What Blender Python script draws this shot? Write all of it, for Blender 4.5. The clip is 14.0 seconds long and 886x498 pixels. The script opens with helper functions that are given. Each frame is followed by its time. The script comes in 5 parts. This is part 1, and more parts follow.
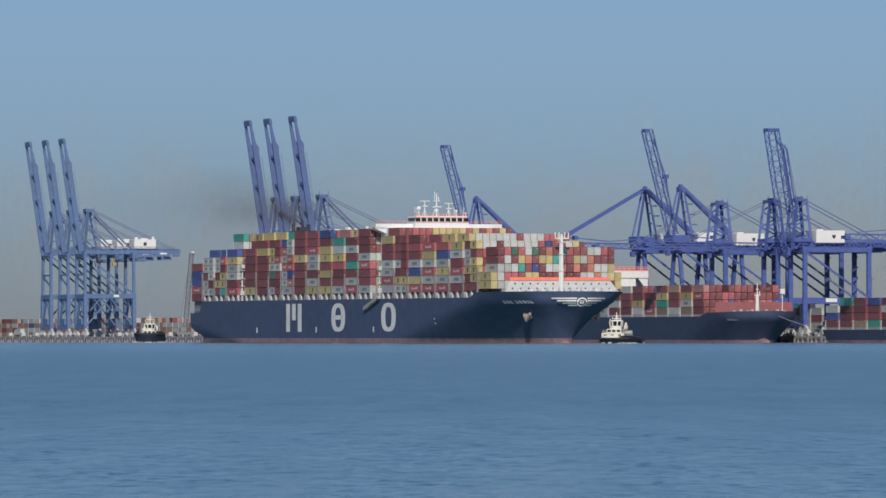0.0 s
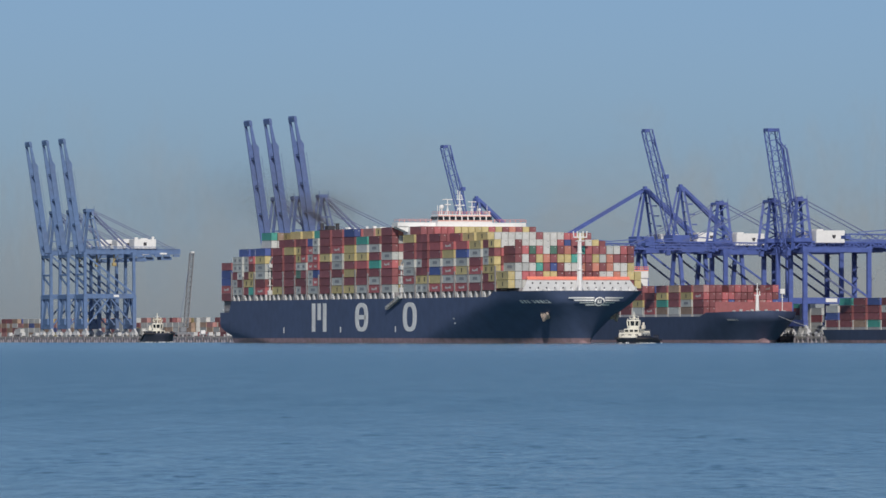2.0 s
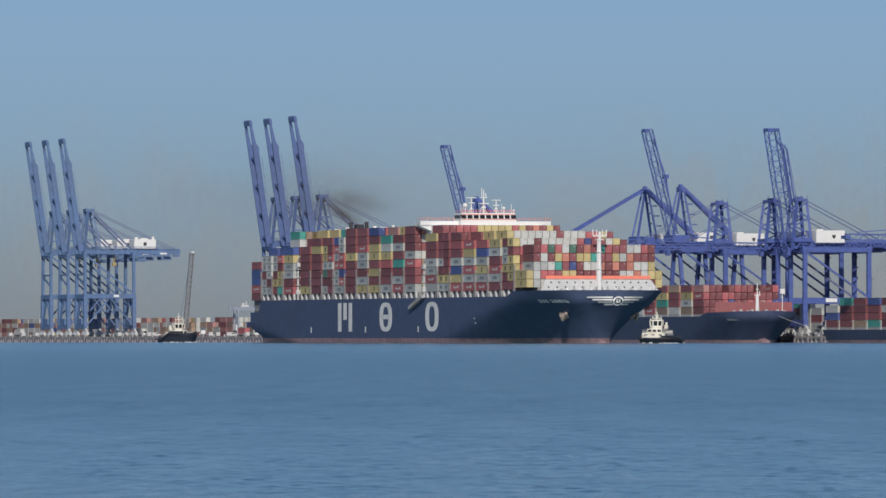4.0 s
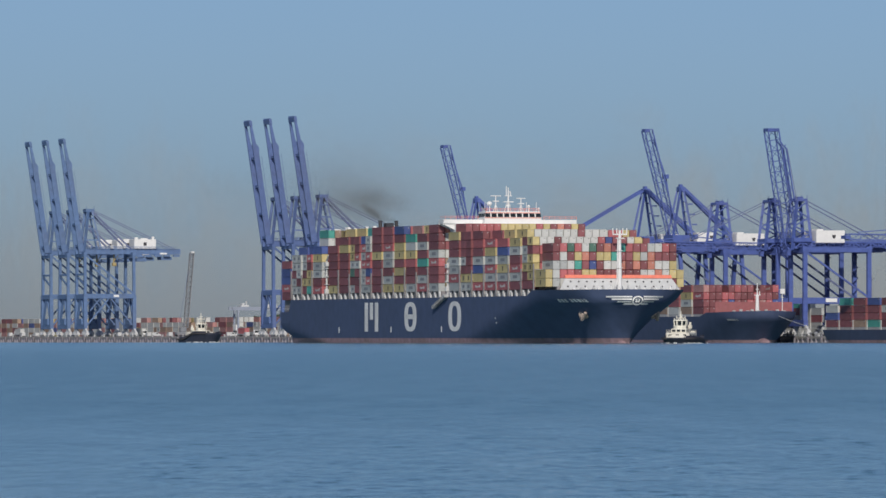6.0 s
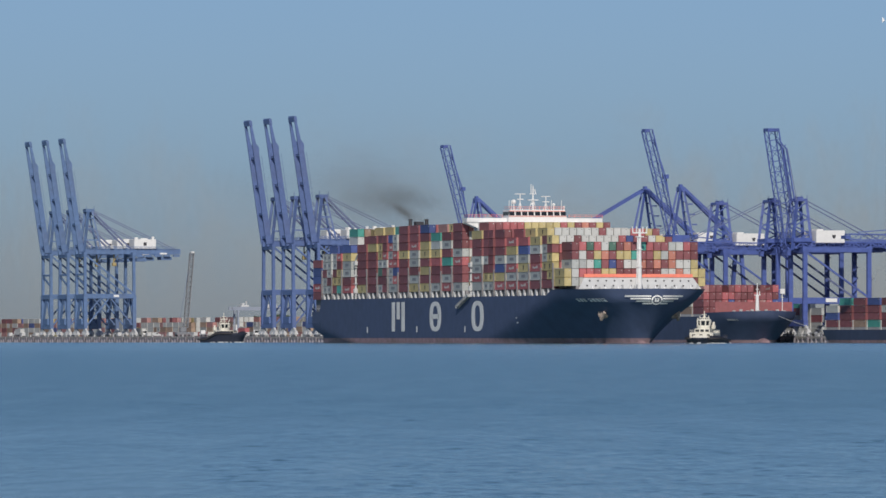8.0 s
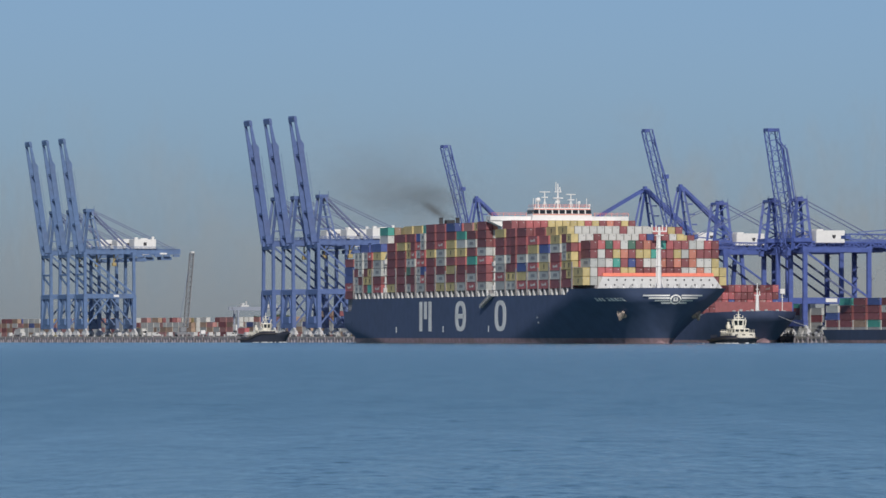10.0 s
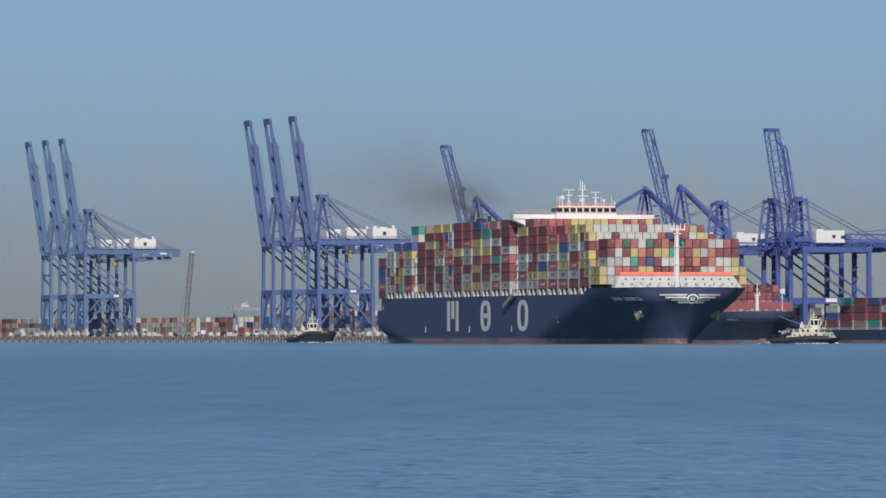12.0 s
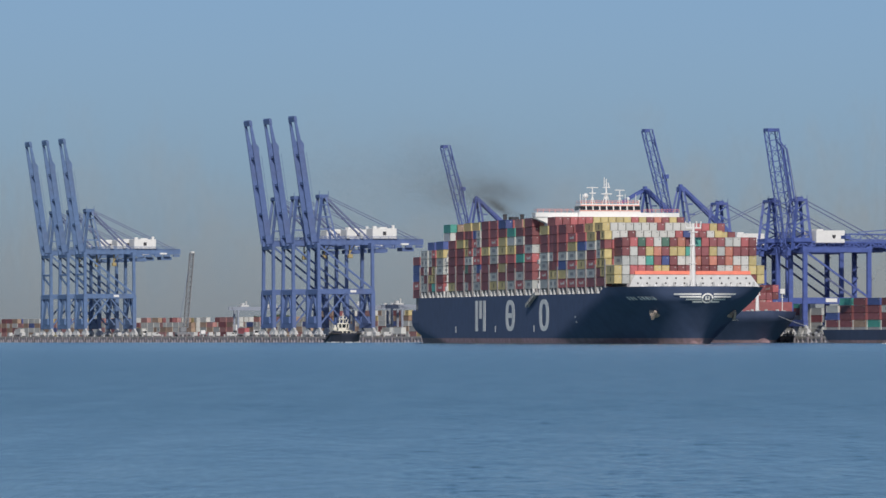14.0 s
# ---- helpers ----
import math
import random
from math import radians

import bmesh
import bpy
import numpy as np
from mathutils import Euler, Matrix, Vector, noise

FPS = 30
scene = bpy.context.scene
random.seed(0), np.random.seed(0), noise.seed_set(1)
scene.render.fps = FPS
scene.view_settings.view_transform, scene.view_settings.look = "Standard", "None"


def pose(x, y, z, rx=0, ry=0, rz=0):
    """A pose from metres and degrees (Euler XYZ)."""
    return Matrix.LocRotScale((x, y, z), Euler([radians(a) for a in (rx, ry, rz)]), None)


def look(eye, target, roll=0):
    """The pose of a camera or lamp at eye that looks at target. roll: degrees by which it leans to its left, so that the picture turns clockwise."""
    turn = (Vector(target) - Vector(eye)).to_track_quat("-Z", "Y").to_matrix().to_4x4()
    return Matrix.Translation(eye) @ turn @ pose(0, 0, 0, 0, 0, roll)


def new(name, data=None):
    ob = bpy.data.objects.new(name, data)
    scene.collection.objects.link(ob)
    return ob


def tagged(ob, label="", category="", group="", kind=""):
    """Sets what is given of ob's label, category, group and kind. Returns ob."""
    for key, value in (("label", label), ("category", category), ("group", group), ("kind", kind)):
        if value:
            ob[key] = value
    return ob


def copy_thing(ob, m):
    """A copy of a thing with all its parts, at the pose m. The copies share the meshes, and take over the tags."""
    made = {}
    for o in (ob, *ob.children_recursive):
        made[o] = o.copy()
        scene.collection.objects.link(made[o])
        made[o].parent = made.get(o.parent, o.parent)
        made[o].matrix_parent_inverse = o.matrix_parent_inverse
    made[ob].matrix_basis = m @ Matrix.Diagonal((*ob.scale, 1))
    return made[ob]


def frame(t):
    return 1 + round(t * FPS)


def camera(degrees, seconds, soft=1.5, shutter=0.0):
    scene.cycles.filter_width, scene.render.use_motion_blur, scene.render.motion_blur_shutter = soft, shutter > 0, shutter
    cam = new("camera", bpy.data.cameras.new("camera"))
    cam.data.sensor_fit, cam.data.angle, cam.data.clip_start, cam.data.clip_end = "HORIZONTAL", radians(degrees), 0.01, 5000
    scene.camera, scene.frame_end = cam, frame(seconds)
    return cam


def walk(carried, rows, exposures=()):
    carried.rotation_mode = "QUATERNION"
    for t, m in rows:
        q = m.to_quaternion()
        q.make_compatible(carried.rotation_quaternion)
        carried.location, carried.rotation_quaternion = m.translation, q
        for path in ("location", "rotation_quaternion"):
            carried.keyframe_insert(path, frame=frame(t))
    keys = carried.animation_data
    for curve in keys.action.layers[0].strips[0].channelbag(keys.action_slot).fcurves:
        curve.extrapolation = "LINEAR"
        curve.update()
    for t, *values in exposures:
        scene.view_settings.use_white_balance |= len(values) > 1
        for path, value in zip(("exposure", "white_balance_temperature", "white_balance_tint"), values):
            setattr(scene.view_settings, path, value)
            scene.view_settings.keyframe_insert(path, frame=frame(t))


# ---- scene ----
# ---- camera: it stands still on the far shore, with a long lens ----
cam = camera(6.426, 14.0, soft=1.55)
EYE = (0, 0, 1.9)
walk(cam, [(0.0, look(EYE, (0, 1000, 13.12))), (14.0, look(EYE, (0, 1000, 13.12)))])

# ---- daylight ----
SUN_ELEVATION, SUN_SIDE = 29, -2.5       # degrees up, and degrees to the right (-: left) of straight behind the camera
world = bpy.data.worlds.new("daylight")
scene.world = world
world.use_nodes = True
sky = world.node_tree.nodes.new("ShaderNodeTexSky")
sky.sky_type = "NISHITA"
sky.sun_disc = False
sky.sun_elevation = radians(SUN_ELEVATION)
sky.sun_rotation = radians(180 - SUN_SIDE)
sky.altitude, sky.air_density, sky.dust_density, sky.ozone_density = 0, 0.5, 1.0, 4.5
world.node_tree.links.new(sky.outputs[0], world.node_tree.nodes["Background"].inputs[0])
world.node_tree.nodes["Background"].inputs[1].default_value = 0.078
lamp = bpy.data.lights.new("sun", "SUN")
lamp.energy, lamp.angle, lamp.color = 2.8, radians(0.6), (1.0, 0.93, 0.83)
sun = new("sun", lamp)
e, a = radians(SUN_ELEVATION), radians(SUN_SIDE)
sun.matrix_world = look((300 * math.sin(a) * math.cos(e), -300 * math.cos(a) * math.cos(e), 300 * math.sin(e)), (0, 0, 0))
scene.view_settings.exposure = 0.0


# ---- materials ----
def material(name, color, rough=0.55, metal=0.0, wear=0.18, grain=1.5, stain=0.12, bump=0.02, dirt=(0.16, 0.12, 0.09), random_shade=0.0, gloss=0.5):
    """Paint, steel or stone: a base colour that varies at two scales, with stains and fine relief, in metres."""
    m = bpy.data.materials.new(name)
    m.use_nodes = True
    nodes, links = m.node_tree.nodes, m.node_tree.links
    bsdf = nodes["Principled BSDF"]
    bsdf.inputs["Roughness"].default_value, bsdf.inputs["Metallic"].default_value = rough, metal
    bsdf.inputs["Specular IOR Level"].default_value = gloss
    place = nodes.new("ShaderNodeTexCoord")
    fine, broad = nodes.new("ShaderNodeTexNoise"), nodes.new("ShaderNodeTexNoise")
    fine.inputs["Scale"].default_value, fine.inputs["Detail"].default_value = grain, 5
    broad.inputs["Scale"].default_value, broad.inputs["Detail"].default_value = grain * 0.09, 3
    links.new(place.outputs["Object"], fine.inputs["Vector"])
    links.new(place.outputs["Object"], broad.inputs["Vector"])
    ramp = nodes.new("ShaderNodeValToRGB")
    ramp.color_ramp.elements[0].position, ramp.color_ramp.elements[1].position = 0.3, 0.72
    low = [max(0.0, c * (1 - wear)) for c in color]
    high = [min(1.0, c * (1 + wear * 0.7)) for c in color]
    ramp.color_ramp.elements[0].color, ramp.color_ramp.elements[1].color = (*low, 1), (*high, 1)
    links.new(fine.outputs["Fac"], ramp.inputs["Fac"])
    mask = nodes.new("ShaderNodeMapRange")
    mask.inputs["From Min"].default_value, mask.inputs["From Max"].default_value = 0.5, 0.8
    mask.inputs["To Max"].default_value = stain * 3
    links.new(broad.outputs["Fac"], mask.inputs["Value"])
    mix = nodes.new("ShaderNodeMixRGB")
    mix.inputs["Color2"].default_value = (*dirt, 1)
    links.new(mask.outputs["Result"], mix.inputs["Fac"])
    links.new(ramp.outputs["Color"], mix.inputs["Color1"])
    last = mix.outputs["Color"]
    if random_shade:
        info, hsv, span = nodes.new("ShaderNodeObjectInfo"), nodes.new("ShaderNodeHueSaturation"), nodes.new("ShaderNodeMapRange")
        span.inputs["To Min"].default_value, span.inputs["To Max"].default_value = 1 - random_shade, 1 + random_shade
        links.new(info.outputs["Random"], span.inputs["Value"])
        links.new(span.outputs["Result"], hsv.inputs["Value"])
        links.new(last, hsv.inputs["Color"])
        last = hsv.outputs["Color"]
    links.new(last, bsdf.inputs["Base Color"])
    relief = nodes.new("ShaderNodeBump")
    relief.inputs["Strength"].default_value, relief.inputs["Distance"].default_value = 0.5, bump
    links.new(fine.outputs["Fac"], relief.inputs["Height"])
    links.new(relief.outputs["Normal"], bsdf.inputs["Normal"])
    return m


def water_material():
    m = bpy.data.materials.new("sea_water")
    m.use_nodes = True
    nodes, links = m.node_tree.nodes, m.node_tree.links
    bsdf = nodes["Principled BSDF"]
    bsdf.inputs["Base Color"].default_value = (0.060, 0.178, 0.21, 1)
    bsdf.inputs["Roughness"].default_value = 0.16
    bsdf.inputs["IOR"].default_value = 1.33
    place = nodes.new("ShaderNodeTexCoord")
    height = None
    for size, amount, stretch in ((0.04, 0.8, 0.5), (0.22, 0.5, 0.2), (1.0, 0.55, 0.12)):
        turn = nodes.new("ShaderNodeMapping")
        turn.inputs["Scale"].default_value = (1 / size, stretch / size, 1 / size)
        turn.inputs["Rotation"].default_value = (0, 0, 0.03)
        links.new(place.outputs["Object"], turn.inputs["Vector"])
        tex = nodes.new("ShaderNodeTexNoise")
        tex.inputs["Scale"].default_value, tex.inputs["Detail"].default_value = 0.35, 3
        links.new(turn.outputs["Vector"], tex.inputs["Vector"])
        part_height = nodes.new("ShaderNodeMath")
        part_height.operation = "MULTIPLY"
        part_height.inputs[1].default_value = size * amount
        links.new(tex.outputs["Fac"], part_height.inputs[0])
        if height is None:
            height = part_height.outputs[0]
        else:
            add = nodes.new("ShaderNodeMath")
            links.new(height, add.inputs[0])
            links.new(part_height.outputs[0], add.inputs[1])
            height = add.outputs[0]
    # wind lanes: long rougher and smoother streaks down the wind
    lanes = None
    for wide, long, share_of in ((1.6, 30, 0.4), (0.16, 2.6, 0.6)):
        turn = nodes.new("ShaderNodeMapping")
        turn.inputs["Scale"].default_value = (1 / wide, 1 / long, 1)
        links.new(place.outputs["Object"], turn.inputs["Vector"])
        tex = nodes.new("ShaderNodeTexNoise")
        tex.inputs["Scale"].default_value, tex.inputs["Detail"].default_value = 1.0, 2
        links.new(turn.outputs["Vector"], tex.inputs["Vector"])
        weigh = nodes.new("ShaderNodeMath")
        weigh.operation = "MULTIPLY"
        weigh.inputs[1].default_value = share_of
        links.new(tex.outputs["Fac"], weigh.inputs[0])
        if lanes is None:
            lanes = weigh.outputs[0]
        else:
            add = nodes.new("ShaderNodeMath")
            links.new(lanes, add.inputs[0])
            links.new(weigh.outputs[0], add.inputs[1])
            lanes = add.outputs[0]
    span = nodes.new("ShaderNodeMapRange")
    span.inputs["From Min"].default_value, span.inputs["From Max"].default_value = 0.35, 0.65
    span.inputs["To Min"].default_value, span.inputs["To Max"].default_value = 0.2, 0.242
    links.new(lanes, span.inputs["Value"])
    # roughness drops towards the near shore, to brighten the water there
    apart, near_drop, total = nodes.new("ShaderNodeSeparateXYZ"), nodes.new("ShaderNodeMapRange"), nodes.new("ShaderNodeMath")
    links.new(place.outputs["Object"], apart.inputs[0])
    links.new(apart.outputs["Y"], near_drop.inputs["Value"])
    near_drop.inputs["From Min"].default_value, near_drop.inputs["From Max"].default_value = 85, 230
    near_drop.inputs["To Min"].default_value, near_drop.inputs["To Max"].default_value = -0.075, 0.0
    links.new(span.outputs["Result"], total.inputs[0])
    links.new(near_drop.outputs["Result"], total.inputs[1])
    # and again towards the far quay, to pale the water there
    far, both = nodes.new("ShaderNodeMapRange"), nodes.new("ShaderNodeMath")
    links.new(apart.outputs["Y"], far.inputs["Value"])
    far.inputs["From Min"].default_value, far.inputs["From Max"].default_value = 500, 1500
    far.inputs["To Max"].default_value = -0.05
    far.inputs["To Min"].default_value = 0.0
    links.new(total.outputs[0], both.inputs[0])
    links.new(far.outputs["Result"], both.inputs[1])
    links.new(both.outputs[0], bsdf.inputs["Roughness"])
    relief = nodes.new("ShaderNodeBump")
    relief.inputs["Strength"].default_value, relief.inputs["Distance"].default_value = 1.0, 1.0
    links.new(height, relief.inputs["Height"])
    links.new(relief.outputs["Normal"], bsdf.inputs["Normal"])
    return m


def glass_material():
    m = bpy.data.materials.new("dark_glass")
    m.use_nodes = True
    bsdf = m.node_tree.nodes["Principled BSDF"]
    bsdf.inputs["Base Color"].default_value = (0.02, 0.025, 0.03, 1)
    bsdf.inputs["Roughness"].default_value = 0.08
    return m


WATER, GLASS = water_material(), glass_material()
NAVY = material("navy_hull_paint", (0.078, 0.107, 0.196), 0.6, wear=0.12, grain=0.25, stain=0.05, dirt=(0.06, 0.06, 0.08), gloss=0.35)
DARK_NAVY = material("dark_weathered_hull_paint", (0.056, 0.076, 0.142), 0.6, wear=0.15, grain=0.25, stain=0.06, dirt=(0.06, 0.06, 0.08), gloss=0.35)
BOOT = material("faded_red_boot_topping", (0.32, 0.215, 0.235), 0.7, wear=0.3, grain=0.5, stain=0.2)
WHITE = material("white_ship_paint", (0.80, 0.80, 0.79), 0.45, wear=0.05, grain=0.8, stain=0.025)
GREY = material("pale_grey_steel", (0.47, 0.48, 0.48), 0.6, wear=0.15, grain=1.0, stain=0.12)
PALE = material("pale_grey_white_plate", (0.60, 0.61, 0.61), 0.5, wear=0.08, grain=0.8, stain=0.06)
ORANGE = material("orange_red_paint", (0.90, 0.25, 0.17), 0.55, wear=0.1, grain=0.8, stain=0.05)
BLACK = material("sooty_black_steel", (0.042, 0.044, 0.056), 0.7, wear=0.3)
TUG_RUBBER = material("black_tug_fender_rubber", (0.045, 0.045, 0.055), 0.8)
TUG_PAINT = material("dark_tug_hull_paint", (0.036, 0.041, 0.066), 0.6, stain=0.05, dirt=(0.06, 0.06, 0.07))
BLUE_NEW = material("slate_blue_crane_paint", (0.100, 0.158, 0.352), 0.5, wear=0.14, grain=0.5, stain=0.10)
# slate blue with distance haze mixed into the base colour, for the far cranes
BLUE_HAZED = material("haze_paled_blue_crane_paint", (0.112, 0.190, 0.362), 0.5, wear=0.18, grain=0.5, stain=0.10)
BLUE_OLD = material("deep_blue_crane_paint", (0.078, 0.122, 0.37), 0.5, wear=0.18, grain=0.5, stain=0.10)
STAY = material("dark_blue_steel_stay", (0.125, 0.155, 0.29), 0.6)
CONCRETE = material("weathered_quay_concrete", (0.37, 0.345, 0.34), 0.85, wear=0.25, grain=0.6, stain=0.2)
DARK_CONCRETE = material("wet_quay_wall", (0.36, 0.33, 0.37), 0.7, wear=0.3, grain=0.6)
ASPHALT = material("yard_asphalt", (0.06, 0.06, 0.06), 0.9, wear=0.2, grain=0.4)
GANTRY = material("blue_grey_gantry_steel", (0.29, 0.33, 0.41), 0.6)
DARK_RUBBER = material("dark_rubber_fender", (0.22, 0.205, 0.23), 0.8)
JIB_GREY = material("weathered_grey_jib_steel", (0.23, 0.245, 0.27), 0.7, stain=0.03)
LASHING_GREY = material("dull_lashing_bridge_paint", (0.27, 0.26, 0.27), 0.7, wear=0.2, grain=0.6, stain=0.15)
LETTER = material("off_white_hull_marking", (0.86, 0.86, 0.84), 0.6, wear=0.08, grain=0.8, stain=0.1)
FOAM = material("sea_foam", (0.75, 0.78, 0.80), 0.9, wear=0.1)
OCHRE = material("ochre_yellow_paint", (0.42, 0.33, 0.15), 0.6, wear=0.15)
WOODS = material("far_dark_foliage", (0.06, 0.085, 0.05), 0.9, wear=0.4, grain=0.3)
RED_PLATE = material("faded_red_deck_plate", (0.34, 0.112, 0.12), 0.6, wear=0.15, grain=0.7)
BUFF = material("cream_tug_paint", (0.78, 0.755, 0.66), 0.5, wear=0.1)
BOX_PAINT = {
    "r": material("oxide_red_container_paint", (0.245, 0.086, 0.096), 0.6, wear=0.2, grain=0.7, stain=0.1, random_shade=0.25),
    "R": material("bright_red_container_paint", (0.45, 0.135, 0.145), 0.6, wear=0.15, grain=0.7, random_shade=0.15),
    "o": material("coral_container_paint", (0.53, 0.22, 0.165), 0.6, wear=0.15, grain=0.7, random_shade=0.15),
    "y": material("dull_yellow_container_paint", (0.54, 0.45, 0.22), 0.6, wear=0.15, grain=0.7, random_shade=0.15),
    "g": material("pale_grey_container_paint", (0.48, 0.50, 0.49), 0.6, wear=0.12, grain=0.7, random_shade=0.15),
    "w": material("white_container_paint", (0.57, 0.58, 0.56), 0.55, wear=0.08, grain=0.7, random_shade=0.08),
    "b": material("blue_container_paint", (0.070, 0.105, 0.29), 0.55, wear=0.15, grain=0.7, random_shade=0.2),
    "t": material("teal_container_paint", (0.085, 0.37, 0.31), 0.55, wear=0.15, grain=0.7, random_shade=0.2),
    "k": material("tan_container_paint", (0.38, 0.27, 0.20), 0.6, wear=0.2, grain=0.7, random_shade=0.25),
    "p": material("faded_pink_container_paint", (0.45, 0.235, 0.225), 0.6, wear=0.2, grain=0.7, random_shade=0.2),
    "d": material("dark_green_container_paint", (0.085, 0.18, 0.14), 0.6, wear=0.15, grain=0.7, random_shade=0.2),
}


# ---- building helpers ----
def link_mesh(name, bm, mats):
    data = bpy.data.meshes.new(name)
    bm.normal_update()
    bm.to_mesh(data)
    bm.free()
    for m in mats if isinstance(mats, (list, tuple)) else [mats]:
        data.materials.append(m)
    return data


def part(name, bm, mats, parent=None, label=""):
    ob = new(name, link_mesh(name, bm, mats))
    ob.parent = parent
    return tagged(ob, label)


def share(name, data, parent, m=None, label=""):
    ob = new(name, data)
    ob.parent = parent
    if m is not None:
        ob.matrix_basis = m
    return tagged(ob, label)


def thing(name, m, label, category, group=""):
    ob = new(name)
    ob.matrix_basis = m
    return tagged(ob, label, category, group)


def box(bm, x0, x1, y0, y1, z0, z1, slot=0, bevel=0.0):
    made = bmesh.ops.create_cube(bm, size=1, matrix=Matrix.Translation(((x0 + x1) / 2, (y0 + y1) / 2, (z0 + z1) / 2)) @ Matrix.Diagonal((x1 - x0, y1 - y0, z1 - z0, 1)))
    faces = {f for v in made["verts"] for f in v.link_faces}
    for f in faces:
        f.material_index = slot
    if bevel:
        bmesh.ops.bevel(bm, geom=list({e for f in faces for e in f.edges}), offset=bevel, segments=1, affect="EDGES")
    return bm


def beam(bm, p, q, wide, deep=None, slot=0):
    """A box girder from p to q; wide is across the vertical plane through it, deep is in it."""
    p, q = Vector(p), Vector(q)
    deep = deep or wide
    axis = (q - p).normalized()
    side = axis.cross(Vector((0, 0, 1)))
    side = side.normalized() if side.length > 1e-4 else Vector((0, 1, 0))
    up = side.cross(axis)
    turn = Matrix((side * wide, up * deep, -axis * (q - p).length)).transposed().to_4x4()
    made = bmesh.ops.create_cube(bm, size=1, matrix=Matrix.Translation((p + q) / 2) @ turn)
    for f in {f for v in made["verts"] for f in v.link_faces}:
        f.material_index = slot
    return bm


def tube(bm, p, q, r0, r1=None, sides=10):
    p, q = Vector(p), Vector(q)
    r1 = r0 if r1 is None else r1
    turn = (q - p).to_track_quat("Z", "Y").to_matrix().to_4x4()
    bmesh.ops.create_cone(bm, cap_ends=True, segments=sides, radius1=r0, radius2=r1, depth=(q - p).length, matrix=Matrix.Translation((p + q) / 2) @ turn)
    return bm


def prism(bm, outline, y0, y1, slot=0):
    """An outline in x and z, drawn out along y."""
    a = [bm.verts.new((x, y0, z)) for x, z in outline]
    b = [bm.verts.new((x, y1, z)) for x, z in outline]
    n = len(outline)
    faces = [bm.faces.new(a), bm.faces.new(b[::-1])]
    faces += [bm.faces.new((a[i], b[i], b[(i + 1) % n], a[(i + 1) % n])) for i in range(n)]
    for f in faces:
        f.material_index = slot
    bmesh.ops.recalc_face_normals(bm, faces=faces)
    return bm


def lattice(bm, p, q, wide, deep, bays, chord, brace):
    """A square truss from p to q: four chords and zigzag braces on its faces."""
    p, q = Vector(p), Vector(q)
    axis = (q - p).normalized()
    side = axis.cross(Vector((0, 0, 1)))
    side = side.normalized() if side.length > 1e-3 else Vector((0, 1, 0))
    up = side.cross(axis)
    def corner(i, k):
        s, u = ((-1, -1), (1, -1), (1, 1), (-1, 1))[k % 4]
        return p + (q - p) * (i / bays) + side * (s * wide / 2) + up * (u * deep / 2)
    for k in range(4):
        beam(bm, corner(0, k), corner(bays, k), chord)
        for i in range(bays):
            beam(bm, corner(i, k + i % 2), corner(i + 1, k + 1 - i % 2), brace)
    for i in range(bays + 1):
        for k in range(4):
            beam(bm, corner(i, k), corner(i, k + 1), brace)
    return bm


NEW = bmesh.new
BOX_L, BOX_W, BOX_H = 12.1, 2.31, 2.80


def container_mesh(key, length=BOX_L, mark=False, plates=False):
    """A steel container, its base at z = 0: corner posts and rails stand proud of the panels."""
    bm = NEW()
    box(bm, -length / 2, length / 2, -BOX_W / 2, BOX_W / 2, 0.09, BOX_H - 0.09)
    for f in list(bm.faces):
        bmesh.ops.inset_individual(bm, faces=[f], thickness=0.16, depth=-0.09 if abs(f.normal.z) < 0.5 else 0.09)
    if mark:
        for s in (-1, 1):
            y = s * (BOX_W / 2 - 0.07)
            if key == "y":
                box(bm, -0.45, 0.45, min(y, y + s * 0.03), max(y, y + s * 0.03), 0.7, BOX_H - 0.6, 1)
            else:
                bars = ((-0.25, -0.17, 1.0, 1.75), (-0.15, -0.04, 0.9, 1.45), (-0.02, 0.1, 1.05, 1.6), (0.12, 0.22, 1.0, 1.95)) if key == "R" else ((-0.2, 0.2, 0.95, BOX_H - 0.85),)
                for x0, x1, z0, z1 in bars:
                    box(bm, length * x0, length * x1, min(y, y + s * 0.03), max(y, y + s * 0.03), z0, z1, 1)
    if plates:
        # a small grey plate on the door and one at the end of each side
        x = length / 2 - 0.07
        box(bm, x, x + 0.03, 0.35, 0.7, 2.05, 2.3, 2)
        for s in (-1, 1):
            y = s * (BOX_W / 2 - 0.07)
            box(bm, length * 0.38, length * 0.44, min(y, y + s * 0.03), max(y, y + s * 0.03), 2.1, 2.4, 2)
    marks = {"g": JIB_GREY, "y": BLACK, "R": BOX_PAINT["w"], "w": BOX_PAINT["b"]}
    return link_mesh("container", bm, [BOX_PAINT[key], marks.get(key, BOX_PAINT["w"]), JIB_GREY if key in "gw" else GREY])


BOXES = {k: container_mesh(k, mark=k in "gyR", plates=True) for k in BOX_PAINT}
PLAIN_BOXES = {k: container_mesh(k) for k in BOX_PAINT}
SHORT_BOXES = {k: container_mesh(k, 6.06, mark=k in "gyR") for k in BOX_PAINT}
LOOKS = {"r": "oxide red", "R": "bright red", "o": "coral red", "y": "dull yellow", "g": "pale grey", "w": "white", "b": "blue", "t": "teal", "d": "dark green", "k": "tan", "p": "faded pink"}
MIX = "rrrrrrrryyywwggggRRRopkbtdrp"

# ---- the sea, the land and the quay ----
def rail_x(depth):
    """Where the quay's waterside crane rail lies, at that depth from the camera."""
    return -61.4 + 0.3066 * (3600 - depth)


